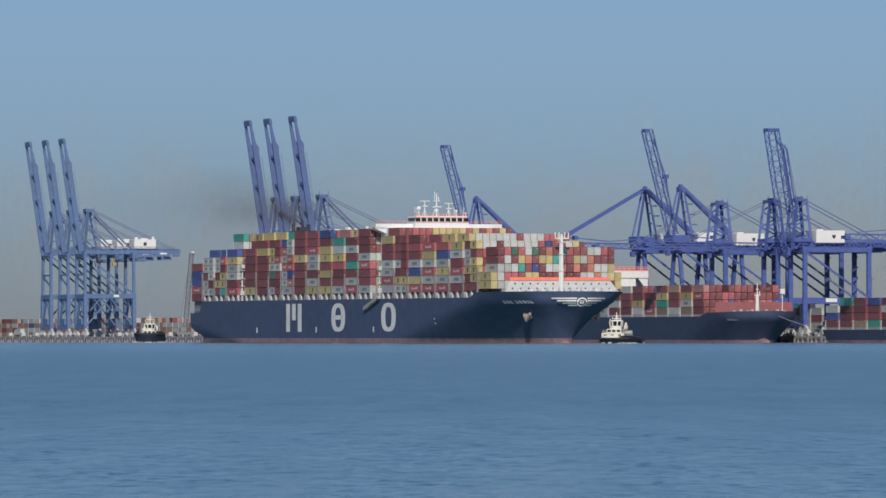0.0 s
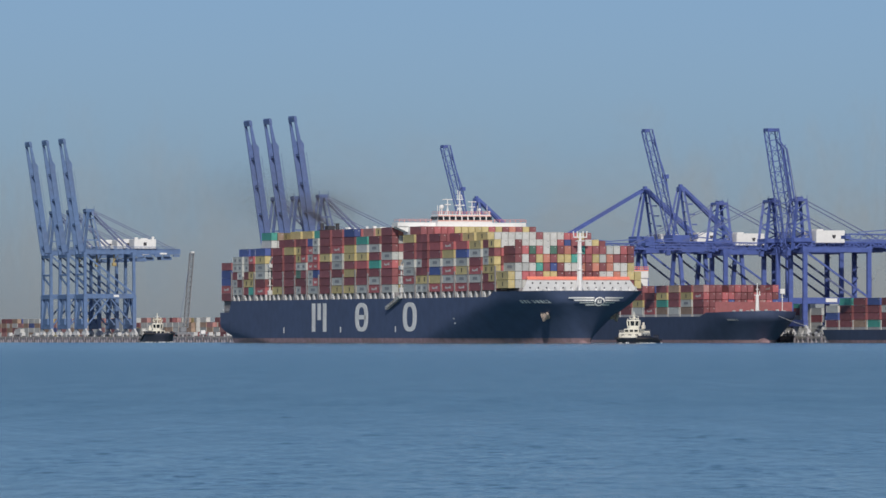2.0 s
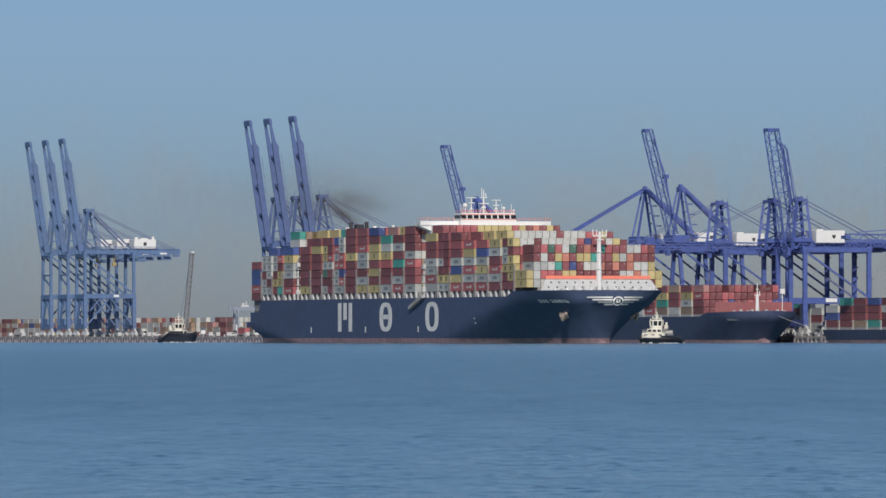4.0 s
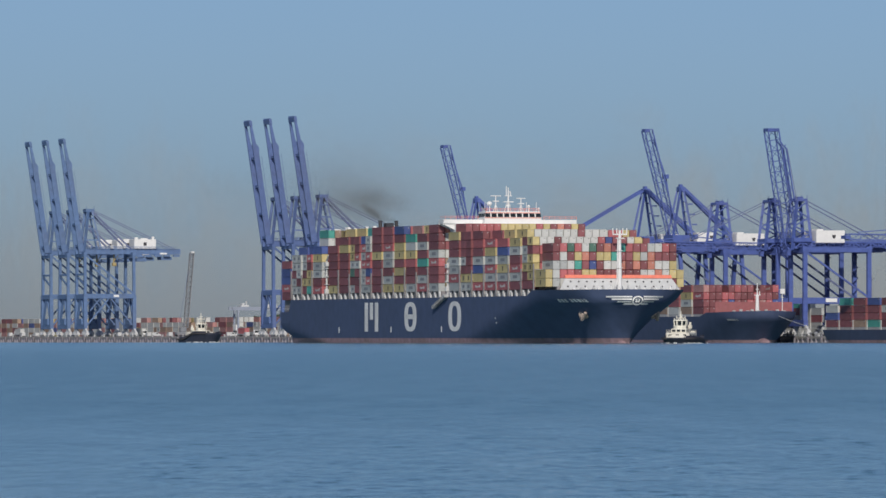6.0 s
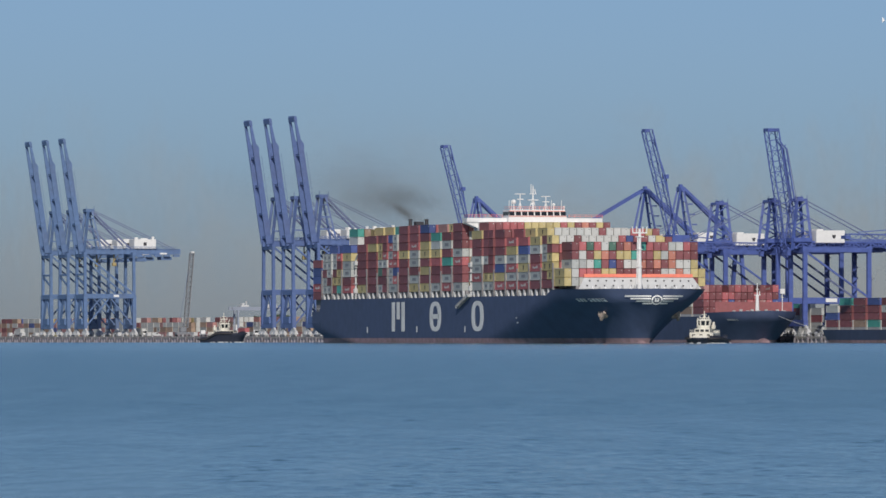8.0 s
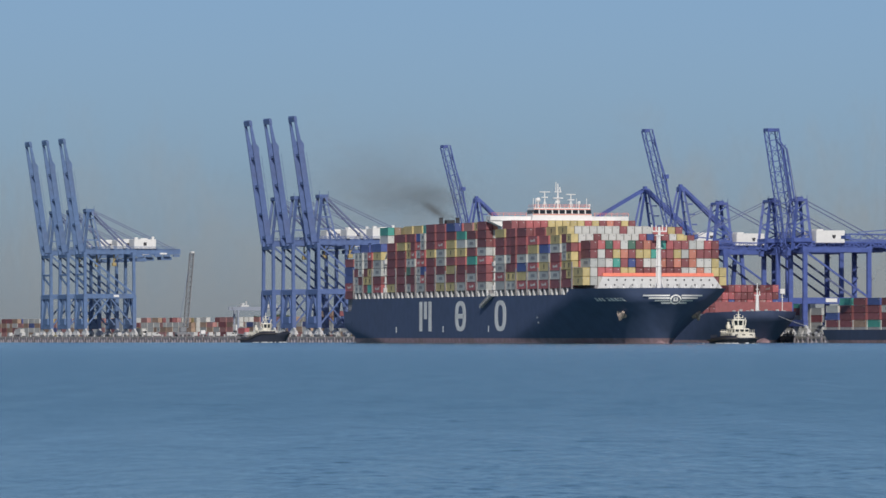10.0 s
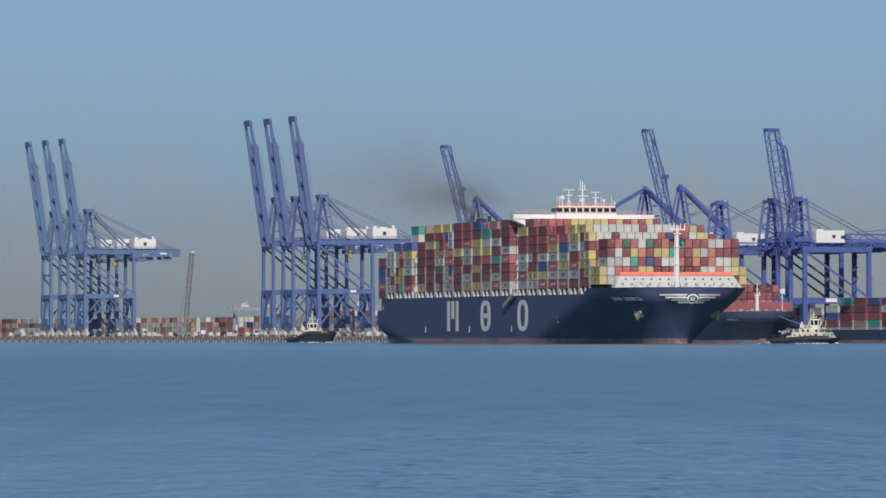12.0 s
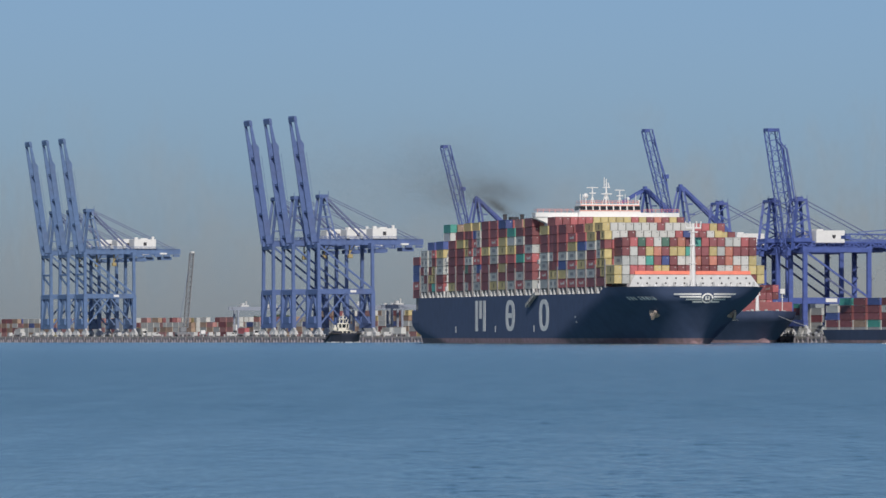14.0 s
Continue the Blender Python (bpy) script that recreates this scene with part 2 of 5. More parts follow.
QUAY_TURN = math.degrees(math.atan(0.3066))
INLAND = Vector((math.cos(radians(QUAY_TURN)), math.sin(radians(QUAY_TURN)), 0))
QUAY_Z = 2.3


def on_quay(depth, inland=0.0, z=QUAY_Z):
    """A pose at that depth along the rail, so far inland of it; x points inland, y away along the quay."""
    p = Vector((rail_x(depth), depth, z)) + INLAND * inland
    return pose(p.x, p.y, p.z, 0, 0, QUAY_TURN)


RIPPLE = 0.00045


def build_sea():
    """One sheet to the horizon: real ripples near the shore, the rest flat but for the earth's curve."""
    def lines(far, near, step, grow):
        out, at, d = [near], near, step
        while at < far:
            at, d = at + d, d * grow
            out.append(min(at, far))
        return out
    half = list(np.arange(0.06, 10, 0.06)) + list(np.arange(10, 18, 0.16)) + lines(4500, 18.5, 1.0, 1.35)
    xs = np.array([-v for v in half[::-1]] + [0.0] + half)
    front = list(np.arange(84, 180, 0.12)) + list(np.arange(180, 300, 0.3))
    ys = np.unique(np.concatenate([front, lines(4990, 300.5, 3, 1.06), -np.array(lines(990, -80, 4, 1.4))]))
    gx, gy = np.meshgrid(xs, ys)
    gz = -0.45 * (np.maximum(0.0, gy - 2700) / 1000) ** 2
    rng = np.random.default_rng(12)
    ripple = np.zeros_like(gx)
    for _ in range(60):
        size = 0.32 * (1.3 / 0.32) ** rng.random()
        way = rng.uniform(-1.35, 1.35)
        kx, ky = math.tau / size * math.sin(way), math.tau / size * math.cos(way)
        wave = np.sin(kx * gx + ky * gy + rng.uniform(0, math.tau))
        ripple += RIPPLE * size ** 0.85 * wave
    patch = 0.8 + 0.3 * np.sin(gx * 0.41 + gy * 0.05 + 1) * np.sin(gy * 0.11 + gx * 0.33) + 0.3 * np.sin(gx * 1.1 + gy * 0.17) * np.sin(gx * 0.7 - gy * 0.21 + 2)
    # scattered steeper wavelets, larger farther out
    for _ in range(4200):
        cy = 1 / rng.uniform(1 / 290, 1 / 86)
        cx = rng.uniform(-1, 1) * cy * 0.062
        grow = max(1.0, cy / 130)
        rows = slice(*np.searchsorted(ys, (cy - 0.9 * grow, cy + 0.9 * grow)))
        cols = slice(*np.searchsorted(xs, (cx - 0.8 * grow, cx + 0.8 * grow)))
        wx, wy, tall = grow * rng.uniform(0.06, 0.2), grow * rng.uniform(0.09, 0.2), grow * (0.003 + 0.014 * rng.random() ** 1.6)
        lean = rng.uniform(-0.3, 0.3)
        dx, dy = gx[rows, cols] - cx, gy[rows, cols] - cy
        ripple[rows, cols] += tall * np.exp(-(dx / wx) ** 2 - ((dy + lean * dx) / wy) ** 2)
    fade = np.clip((gy - 84) / 4, 0, 1) * np.clip((298 - gy) / 60, 0, 1) * np.clip((17.5 - np.abs(gx)) / 2, 0, 1)
    gz = gz + ripple * fade * patch
    data = bpy.data.meshes.new("water")
    rows, cols = gx.shape
    index = np.arange(rows * cols).reshape(rows, cols)
    quads = np.stack([index[:-1, :-1], index[:-1, 1:], index[1:, 1:], index[1:, :-1]], -1).reshape(-1, 4)
    data.vertices.add(rows * cols)
    data.vertices.foreach_set("co", np.stack([gx, gy, gz], -1).ravel())
    data.loops.add(quads.size)
    data.loops.foreach_set("vertex_index", quads.ravel())
    data.polygons.add(len(quads))
    data.polygons.foreach_set("loop_start", np.arange(len(quads)) * 4)
    data.polygons.foreach_set("use_smooth", np.ones(len(quads), bool))
    data.update(calc_edges=True)
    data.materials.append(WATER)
    return tagged(new("water", data), "blue rippled estuary water in sunlight", "water", kind="structure")


def build_land():
    bm = NEW()
    a = Vector((rail_x(2300), 2300, 0)) + INLAND * 5
    b = Vector((rail_x(4900), 4900, 0)) + INLAND * 5
    corners = [a, b, b + INLAND * 3000, a + INLAND * 3000]
    bot = [bm.verts.new((v.x, v.y, -3)) for v in corners]
    top = [bm.verts.new((v.x, v.y, QUAY_Z)) for v in corners]
    bm.faces.new(top)
    for i in range(4):
        bm.faces.new((bot[i], bot[(i + 1) % 4], top[(i + 1) % 4], top[i]))
    bmesh.ops.recalc_face_normals(bm, faces=bm.faces)
    tagged(part("ground", bm, [ASPHALT]), "dark asphalt container yard behind the quay", "ground", kind="structure")
    quay = new("quay")
    quay.matrix_basis = on_quay(3600, 0, 0)
    tagged(quay, "piled concrete quay with dark rubber fenders", "quay", kind="structure")
    bm = NEW()
    box(bm, -4, 4.9, -1350, 1300, QUAY_Z - 0.9, QUAY_Z)
    part("deck_slab", bm, CONCRETE, quay)
    bm = NEW()
    box(bm, -3.55, 4.9, -1350, 1300, -3, QUAY_Z - 0.95)
    part("rear_wall", bm, DARK_CONCRETE, quay, "dark wet wall under the quay deck")
    bm = NEW()
    tube(bm, (0, 0, -3), (0, 0, QUAY_Z - 0.9), 0.55, sides=8)
    pile = link_mesh("pile", bm, DARK_CONCRETE)
    bm = NEW()
    box(bm, -0.5, 0.3, -0.9, 0.9, -0.4, QUAY_Z - 0.3, bevel=0.12)
    fender = link_mesh("fender", bm, DARK_RUBBER)
    for i in range(290):
        y = -780 + i * 5.0
        share("pile", pile, quay, pose(-3.5, y, 0))
        if i % 3 == 0:
            share("fender", fender, quay, pose(-4.4, y + 2.5, 0))
    bm = NEW()
    for x in (0, 30):
        box(bm, x - 0.06, x + 0.06, -1300, 1290, QUAY_Z + 0.004, QUAY_Z + 0.12)
    part("crane_rail", bm, GREY, quay)


def haze_material():
    """A sheet painted with thin brown haze: thick along the horizon, thinning upwards in uneven layers."""
    m = bpy.data.materials.new("brown_horizon_haze")
    m.use_nodes = True
    nodes, links = m.node_tree.nodes, m.node_tree.links
    nodes.remove(nodes["Principled BSDF"])
    body, clear, mix = nodes.new("ShaderNodeBsdfDiffuse"), nodes.new("ShaderNodeBsdfTransparent"), nodes.new("ShaderNodeMixShader")
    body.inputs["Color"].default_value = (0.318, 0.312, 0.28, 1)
    place, apart = nodes.new("ShaderNodeTexCoord"), nodes.new("ShaderNodeSeparateXYZ")
    links.new(place.outputs["Object"], apart.inputs[0])
    stretch, lumps = nodes.new("ShaderNodeMapping"), nodes.new("ShaderNodeTexNoise")
    stretch.inputs["Scale"].default_value = (0.009, 1, 0.022)
    lumps.inputs["Scale"].default_value, lumps.inputs["Detail"].default_value = 1.0, 3
    links.new(place.outputs["Object"], stretch.inputs["Vector"])
    links.new(stretch.outputs["Vector"], lumps.inputs["Vector"])
    lift = nodes.new("ShaderNodeMath")
    lift.operation = "MULTIPLY_ADD"
    lift.inputs[1].default_value, lift.inputs[2].default_value = 130, -65
    links.new(lumps.outputs["Fac"], lift.inputs[0])
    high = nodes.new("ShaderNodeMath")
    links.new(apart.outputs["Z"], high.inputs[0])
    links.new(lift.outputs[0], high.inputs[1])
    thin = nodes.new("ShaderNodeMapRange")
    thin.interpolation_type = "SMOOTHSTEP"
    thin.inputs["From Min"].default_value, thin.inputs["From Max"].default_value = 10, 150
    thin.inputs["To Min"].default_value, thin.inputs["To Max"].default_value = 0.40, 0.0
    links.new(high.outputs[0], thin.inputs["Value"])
    # the painted haze lies thicker over the eastern berths
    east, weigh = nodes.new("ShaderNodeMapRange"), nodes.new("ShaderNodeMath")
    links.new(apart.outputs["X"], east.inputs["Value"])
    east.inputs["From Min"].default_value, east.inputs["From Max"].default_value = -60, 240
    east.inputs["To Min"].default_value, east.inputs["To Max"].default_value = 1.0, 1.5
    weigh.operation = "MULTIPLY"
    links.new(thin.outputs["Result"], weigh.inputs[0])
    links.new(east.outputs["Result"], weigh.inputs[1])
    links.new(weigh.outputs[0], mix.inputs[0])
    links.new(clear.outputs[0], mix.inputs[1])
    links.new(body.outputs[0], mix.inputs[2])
    links.new(mix.outputs[0], nodes["Material Output"].inputs["Surface"])
    return m


def build_distance():
    """A sheet painted with haze along the horizon, and low woods behind the yard."""
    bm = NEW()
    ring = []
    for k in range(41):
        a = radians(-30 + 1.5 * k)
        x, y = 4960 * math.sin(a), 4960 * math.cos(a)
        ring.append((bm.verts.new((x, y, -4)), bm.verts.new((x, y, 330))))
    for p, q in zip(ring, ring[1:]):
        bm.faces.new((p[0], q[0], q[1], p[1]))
    tagged(part("backdrop", bm, haze_material()), "sheet painted with thin brown haze along the far horizon", "haze", kind="structure")
    rng = random.Random(31)
    bm = NEW()
    for k in range(420):
        x, y = -330 + k * 1.45 + rng.uniform(-3, 3), 4720 + rng.uniform(-40, 60)
        tall = 11.3 + 1.8 * math.sin(k * 0.045) + 1.2 * math.sin(k * 0.17) + rng.uniform(-1.2, 1.0) - (2.2 if x > -90 or x < -205 else 0)
        for j in range(2):
            r = rng.uniform(1.8, 3.6)
            m = Matrix.Translation((x + rng.uniform(-2, 2), y, QUAY_Z + tall - r * 1.2 - j * 3)) @ Euler((rng.random() * 3, rng.random() * 3, 0)).to_matrix().to_4x4() @ Matrix.Diagonal((r, r * 0.9, r * 0.75, 1))
            bmesh.ops.create_icosphere(bm, subdivisions=1, radius=1, matrix=m)
        bmesh.ops.create_cone(bm, cap_ends=False, segments=5, radius1=2.6, radius2=1.6, depth=tall - 3, matrix=Matrix.Translation((x, y, QUAY_Z + (tall - 3) / 2)))
    tagged(part("far_woods", bm, WOODS), "low line of dark woods behind the container yard", "woods", kind="stuff")


WATER_SHEET = build_sea()
build_land()
build_distance()


# ---- ship hulls ----
class Hull:
    """Half-breadths of a ship's hull; x from the stern forward, y to port, z up from the water."""
    def __init__(self, length, beam_width, deck, bow_deck, bow_from, rake, entry, stern_rise, low_stern=0.0, low_to=0.0):
        self.length, self.half, self.deck, self.bow_deck, self.bow_from = length, beam_width / 2, deck, bow_deck, bow_from
        self.sheer, self.flare = (0.15, 1.0) if length > 300 else (0.7, 0.5)
        self.rake, self.entry, self.stern_rise, self.low_stern, self.low_to = rake, entry, stern_rise, low_stern, low_to

    def top(self, x):
        if x < self.low_to:
            return self.low_stern
        return self.deck if x < self.bow_from else self.bow_deck + self.sheer * max(0, (x - self.bow_from) / (self.length - self.bow_from)) ** 2

    def stem(self, z):
        s = min(1.0, max(0.0, z / (self.bow_deck * 0.8)))
        return self.length - self.rake * (1 - s ** 1.3)

    def breadth(self, x, z):
        # the flare widens steadily up to a broad, blunt deck line
        s = 1 - self.flare * (1 - min(1.0, max(0.0, z / self.bow_deck)))
        wide = max(0.0, s - 0.5)
        end = self.stem(z)
        if x >= end:
            return 0.0
        full = end - self.entry * (1 - s) - (self.length - self.bow_from) * 0.92 * s
        power = 1.35 + 0.75 * s + 0.9 * wide
        b = 1.0
        if x > full:
            b = max(0.0, 1 - ((x - full) / (end - full)) ** power) ** (0.85 - 0.33 * s - 0.1 * wide)
        run = self.stern_rise * (1 - min(1, max(0, z) / 6.5)) ** 2.0
        aft = max(0.0, min(1.0, (x - run) / 40))
        b *= 1 - (0.012 + 0.07 * (1 - min(1, max(0, z) / 7))) * (1 - aft) ** 2
        return self.half * b

    def front(self, y, z):
        """How far forward the hull reaches at that y and z."""
        low, high = self.length * 0.6, self.stem(z)
        for _ in range(40):
            mid = (low + high) / 2
            low, high = (mid, high) if self.breadth(mid, z) > abs(y) else (low, mid)
        return low

    def mesh(self, boot=1.3, columns=96, levels=16):
        bm = NEW()
        rings = []
        for side in (-1, 1):
            grid = []
            for j in range(levels + 1):
                row = []
                for i in range(columns + 1):
                    u = i / columns
                    u = u * 0.55 / 0.7 if u < 0.7 else 0.55 + (u - 0.7) / 0.3 * 0.45
                    xt = self.length * u
                    cap = self.top(xt)
                    z = -1.5 if j == 0 else boot * (j - 1) if j < 3 else boot + (cap - boot) * ((j - 2) / (levels - 2))
                    z = min(z, cap)
                    run = self.stern_rise * (1 - min(1, max(0, z) / 6.5)) ** 2.0
                    x = run + (self.stem(z) - run) * u
                    if self.low_to and i and abs(xt - self.low_to) < 2:
                        x = xt
                    row.append(bm.verts.new((x, 0.0 if i == columns else side * self.breadth(x, z), z)))
                grid.append(row)
            rings.append(grid)
            for j in range(levels):
                for i in range(columns):
                    q = (grid[j][i], grid[j][i + 1], grid[j + 1][i + 1], grid[j + 1][i])
                    f = bm.faces.new(q if side < 0 else q[::-1])
                    f.material_index = 1 if j < 2 else 0
                    f.smooth = i > columns * 0.7
        port, star = rings[1], rings[0]
        # the deck lies just under the edge of the shell, so that the edge stays crisp
        deck = [[bm.verts.new((v.co.x, v.co.y, v.co.z - 0.06)) for v in side] for side in (star[levels], port[levels])]
        for i in range(columns):
            bm.faces.new((deck[0][i], deck[0][i + 1], deck[1][i + 1], deck[1][i]))
        for j in range(levels):
            f = bm.faces.new((port[j][0], star[j][0], star[j + 1][0], port[j + 1][0]))
            f.material_index = 1 if j < 2 else 0
        bmesh.ops.remove_doubles(bm, verts=bm.verts, dist=0.01)
        return bm


def side_plate(hull, bm, outline, side=-1, proud=0.05, thick=0.06):
    """A flat marking laid on the ship's side: outline in x and z."""
    n = len(outline)
    outer = [bm.verts.new((x, side * (hull.breadth(x, z) + proud), z)) for x, z in outline]
    inner = [bm.verts.new((x, side * (hull.breadth(x, z) + proud - thick), z)) for x, z in outline]
    faces = [bm.faces.new(outer)] + [bm.faces.new((outer[i], inner[i], inner[(i + 1) % n], outer[(i + 1) % n])) for i in range(n)]
    bmesh.ops.recalc_face_normals(bm, faces=faces)
    if faces[0].normal.y * side < 0:
        bmesh.ops.reverse_faces(bm, faces=faces)


def bow_plate(hull, bm, outline, proud=0.08):
    """A marking laid round the bow: outline in y and z."""
    outer = [bm.verts.new((hull.front(y, z) + proud, y, z)) for y, z in outline]
    face = bm.faces.new(outer)
    bm.normal_update()
    if face.normal.x < 0:
        bmesh.ops.reverse_faces(bm, faces=[face])


# ---- the large container ship under way ----
BIG = Hull(362.5, 48.4, 15.6, 17.4, 318, 11.5, 112, 34, 11.2, 13.0)
# bay: stern end, tiers at the side, tiers inboard, rows across, base, side colours from the top down (two letters: two short boxes, aft and fore)
BAYS = [
    (1.0, 5, 5, 19, 15.6, "r b b R r"), (15.4, 5, 6, 19, 17.7, "gg gg rg gr gg"), (30.0, 5, 6, 19, 17.7, "gR gr ry yy rt"), (44.6, 6, 8, 19, 17.7, "b y g g r R"),
    (66.4, 6, 7, 19, 17.7, "r r r r r y"), (81.0, 7, 8, 19, 17.7, "r y r r r r r"), (95.6, 7, 8, 19, 17.7, "rr yr yR gg dr r gr"), (110.2, 7, 8, 19, 17.7, "bg Rg gR RR gb gR g"),
    (124.8, 8, 8, 19, 17.7, "r r r y r r r r"), (139.4, 8, 8, 19, 17.7, "r r R g g r g y"), (154.0, 8, 8, 19, 17.7, "b r y y r y r y"), (168.6, 7, 8, 19, 17.7, "t g y R r r g"),
    (183.2, 7, 8, 19, 17.7, "r g r t r g R"), (197.8, 8, 8, 19, 17.7, "r r r g R r r g"),
    (222.7, 7, 8, 19, 17.7, "y r r g g R g"), (237.3, 7, 7, 19, 17.7, "rr rr rr gr rr yy gg"), (251.9, 7, 7, 19, 17.7, "r R r g b y R"), (266.5, 6, 7, 19, 17.7, "R y g R g R"),
    (281.1, 6, 7, 19, 17.7, "R b g y g R"), (295.7, 6, 7, 19, 17.7, "y g r R g r"), (310.3, 6, 6, 19, 17.9, "ry gr gy yy ry r"), (324.9, 2, 5, 19, 18.5, "y y"),
]
# the face of the foremost bay from the top tier down, and the top tiers that show behind it, starboard to port
FRONT = ["rrRdRwdrortRrrgwRrr", "rrwryoryytrrygorrrr", "rggwtrbrwwororowwyr", "rwRRryyrrrrrrgwowyr", "rgwrrrrrrrrrrrrrrrr"]
TOPS = {310.3: ["rwwrwwwwwRbrrwyrrrr"], 295.7: ["yywwwgwwrwwwwwRRyrr"], 281.1: ["rywwwgwwrwwwwwRRyrr"], 266.5: ["rrywwwgwrwwwwwRRyyr"], 251.9: ["rrywwwwwrwwywrRRyyr"], 237.3: ["krryywwrrwwyrrrwyyr"],
        222.7: ["rrrRRRyyyyyRyroryry", "yyrrwwwwrwwwrrrwwyr"], 95.6: ["ryyyrrrwrryrrwrrryr"], 81.0: ["ryyyrrrwrryrrwrrryr"], 66.4: ["rrryyyrwrrwrryrrwrr"],
        44.6: ["btkkyyrrwrryrrwrrry", "bwwwgrryrrwwrrygrrr"], 30.0: ["bbwwgrryrrwwrrygrrr"], 15.4: ["bbwkgrryrrwwrrygrrr"]}


def build_big_ship():
    ship = thing("container_ship", pose(0, 0, 0), "huge navy-blue container ship stacked high with mixed containers, under way", "ship")
    part("hull", BIG.mesh(1.7), [NAVY, BOOT], ship, "navy blue hull with faded red boot topping")
    bm = NEW()
    bmesh.ops.create_uvsphere(bm, u_segments=20, v_segments=12, radius=1, matrix=Matrix.Translation((343.8, 0, -0.6)) @ Matrix.Diagonal((7.0, 2.5, 2.9, 1)))
    for f in bm.faces:
        f.smooth = True
    part("bulbous_bow", bm, BOOT, ship, "faded red top of the bulbous bow")
    # plain white shapes where the owner's mark stands on the side
    z0, z1 = 4.0, 14.2
    bm = NEW()
    for x0, x1, top in ((117.0, 121.2, z0), (123.8, 127.8, 8.2), (130.4, 134.6, z0)):
        side_plate(BIG, bm, [(x0, top), (x1, top), (x1, z1), (x0, z1)])
    part("hull_marking", bm, LETTER, ship, "three white upright bars on the hull side")
    for x0, x1, middle in ((168.8, 184.0, True), (224.0, 239.5, False)):
        bm = NEW()
        cx, cz, rx, rz = (x0 + x1) / 2, (z0 + z1) / 2, (x1 - x0) / 2, (z1 - z0) / 2
        for i in range(24):
            ring = []
            for k in (i, i + 1):
                c, s = math.cos(k * math.tau / 24), math.sin(k * math.tau / 24)
                c, s = math.copysign(abs(c) ** 0.75, c), math.copysign(abs(s) ** 0.75, s)
                ring.append(((cx + rx * c, cz + rz * s), (cx + (rx - 4.3) * c, cz + (rz - 1.5) * s)))
            side_plate(BIG, bm, [ring[0][0], ring[1][0], ring[1][1], ring[0][1]])
        if middle:
            side_plate(BIG, bm, [(x0 + 2.6, cz - 0.8), (x1 - 2.6, cz - 0.8), (x1 - 2.6, cz + 0.8), (x0 + 2.6, cz + 0.8)])
        part("hull_marking", bm, LETTER, ship, "white oval ring on the hull side")
    for x, z in ((82, 4.6), (151, 4.7), (215, 4.8), (280, 7.6)):
        bm = NEW()
        side_plate(BIG, bm, [(x, z - 1.0), (x + 1.0, z - 1.0), (x + 1.0, z + 1.0), (x, z + 1.0)])
        part("tug_mark", bm, LETTER, ship)
    # the name at the bow becomes small bars
    x = 339.0
    for i, w in enumerate((1.9, 1.5, 1.5, 0, 1.6, 1.6, 1.5, 0.6, 1.5)):
        if w:
            bm = NEW()
            side_plate(BIG, bm, [(x, 13.4), (x + w * 0.66, 13.4), (x + w * 0.66, 14.4), (x, 14.4)])
            part("name_bar", bm, LETTER, ship)
        x += w * 0.76 + 0.42 if w else 1.0
    for s in (-1, 1):
        for z, a, b in ((14.9, 1.9, 9.7), (14.1, 2.0, 8.0), (13.3, 2.0, 6.2), (12.55, 1.4, 4.2)):
            bm = NEW()
            ys = np.linspace(a, b, 7)
            for y0, y1 in zip(ys, ys[1:]):
                bow_plate(BIG, bm, [(s * y0, z), (s * y1, z), (s * y1, z + 0.48), (s * y0, z + 0.48)])
            part("bow_emblem", bm, LETTER, ship, "white wing stripe round the bow")
    bm = NEW()
    for i in range(16):
        ring = [(math.cos(k * math.tau / 16), math.sin(k * math.tau / 16)) for k in (i, i + 1)]
        bow_plate(BIG, bm, [(1.9 * ring[0][0], 13.9 + 1.55 * ring[0][1]), (1.9 * ring[1][0], 13.9 + 1.55 * ring[1][1]), (1.35 * ring[1][0], 13.9 + 1.1 * ring[1][1]), (1.35 * ring[0][0], 13.9 + 1.1 * ring[0][1])])
    bow_plate(BIG, bm, [(-0.75, 13.3), (0.75, 13.3), (0.75, 14.5), (-0.75, 14.5)])
    part("bow_emblem", bm, LETTER, ship, "white ring at the stem")
    # anchor in its pocket
    for s in (-1, 1):
        x, z = 342.0, 9.6
        y = s * (BIG.breadth(x, z) + 0.1)
        bm = NEW()
        tube(bm, (x, y, z + 2.2), (x + 0.8, y + s * 0.3, z - 1.8), 0.5)
        tube(bm, (x - 0.3, y - s * 0.8, z + 0.2), (x + 0.5, y + s * 0.25, z - 0.1), 1.9, 1.5, 12)
        beam(bm, (x - 2.6, y + s * 0.2, z + 0.2), (x + 0.8, y + s * 0.4, z - 1.9), 0.7, 0.9)
        beam(bm, (x + 3.2, y + s * 0.0, z + 0.4), (x + 0.6, y + s * 0.4, z - 1.9), 0.7, 0.9)
        box(bm, x - 2.0, x + 2.0, y - 0.4, y + 0.3, z + 0.9, z + 2.4, bevel=0.2)
        part("anchor", bm, material("rusty_anchor_iron", (0.50, 0.41, 0.35), 0.8, wear=0.35), ship, "rusty anchor in its pocket")
    # rail of posts between the deck edge and the containers
    bm = NEW()
    prism(bm, [(-0.8, 0), (0.8, 0), (0.4, 2.1), (-0.4, 2.1)], -0.35, 0.35)
    post = link_mesh("lashing_post", bm, PALE)
    for s in (-1, 1):
        for x0, *_ in BAYS[1:21]:
            for dx in (0.3, 6.1, 11.9):
                share("lashing_post", post, ship, pose(x0 + dx, s * 23.2, 15.6))
    bm = NEW()
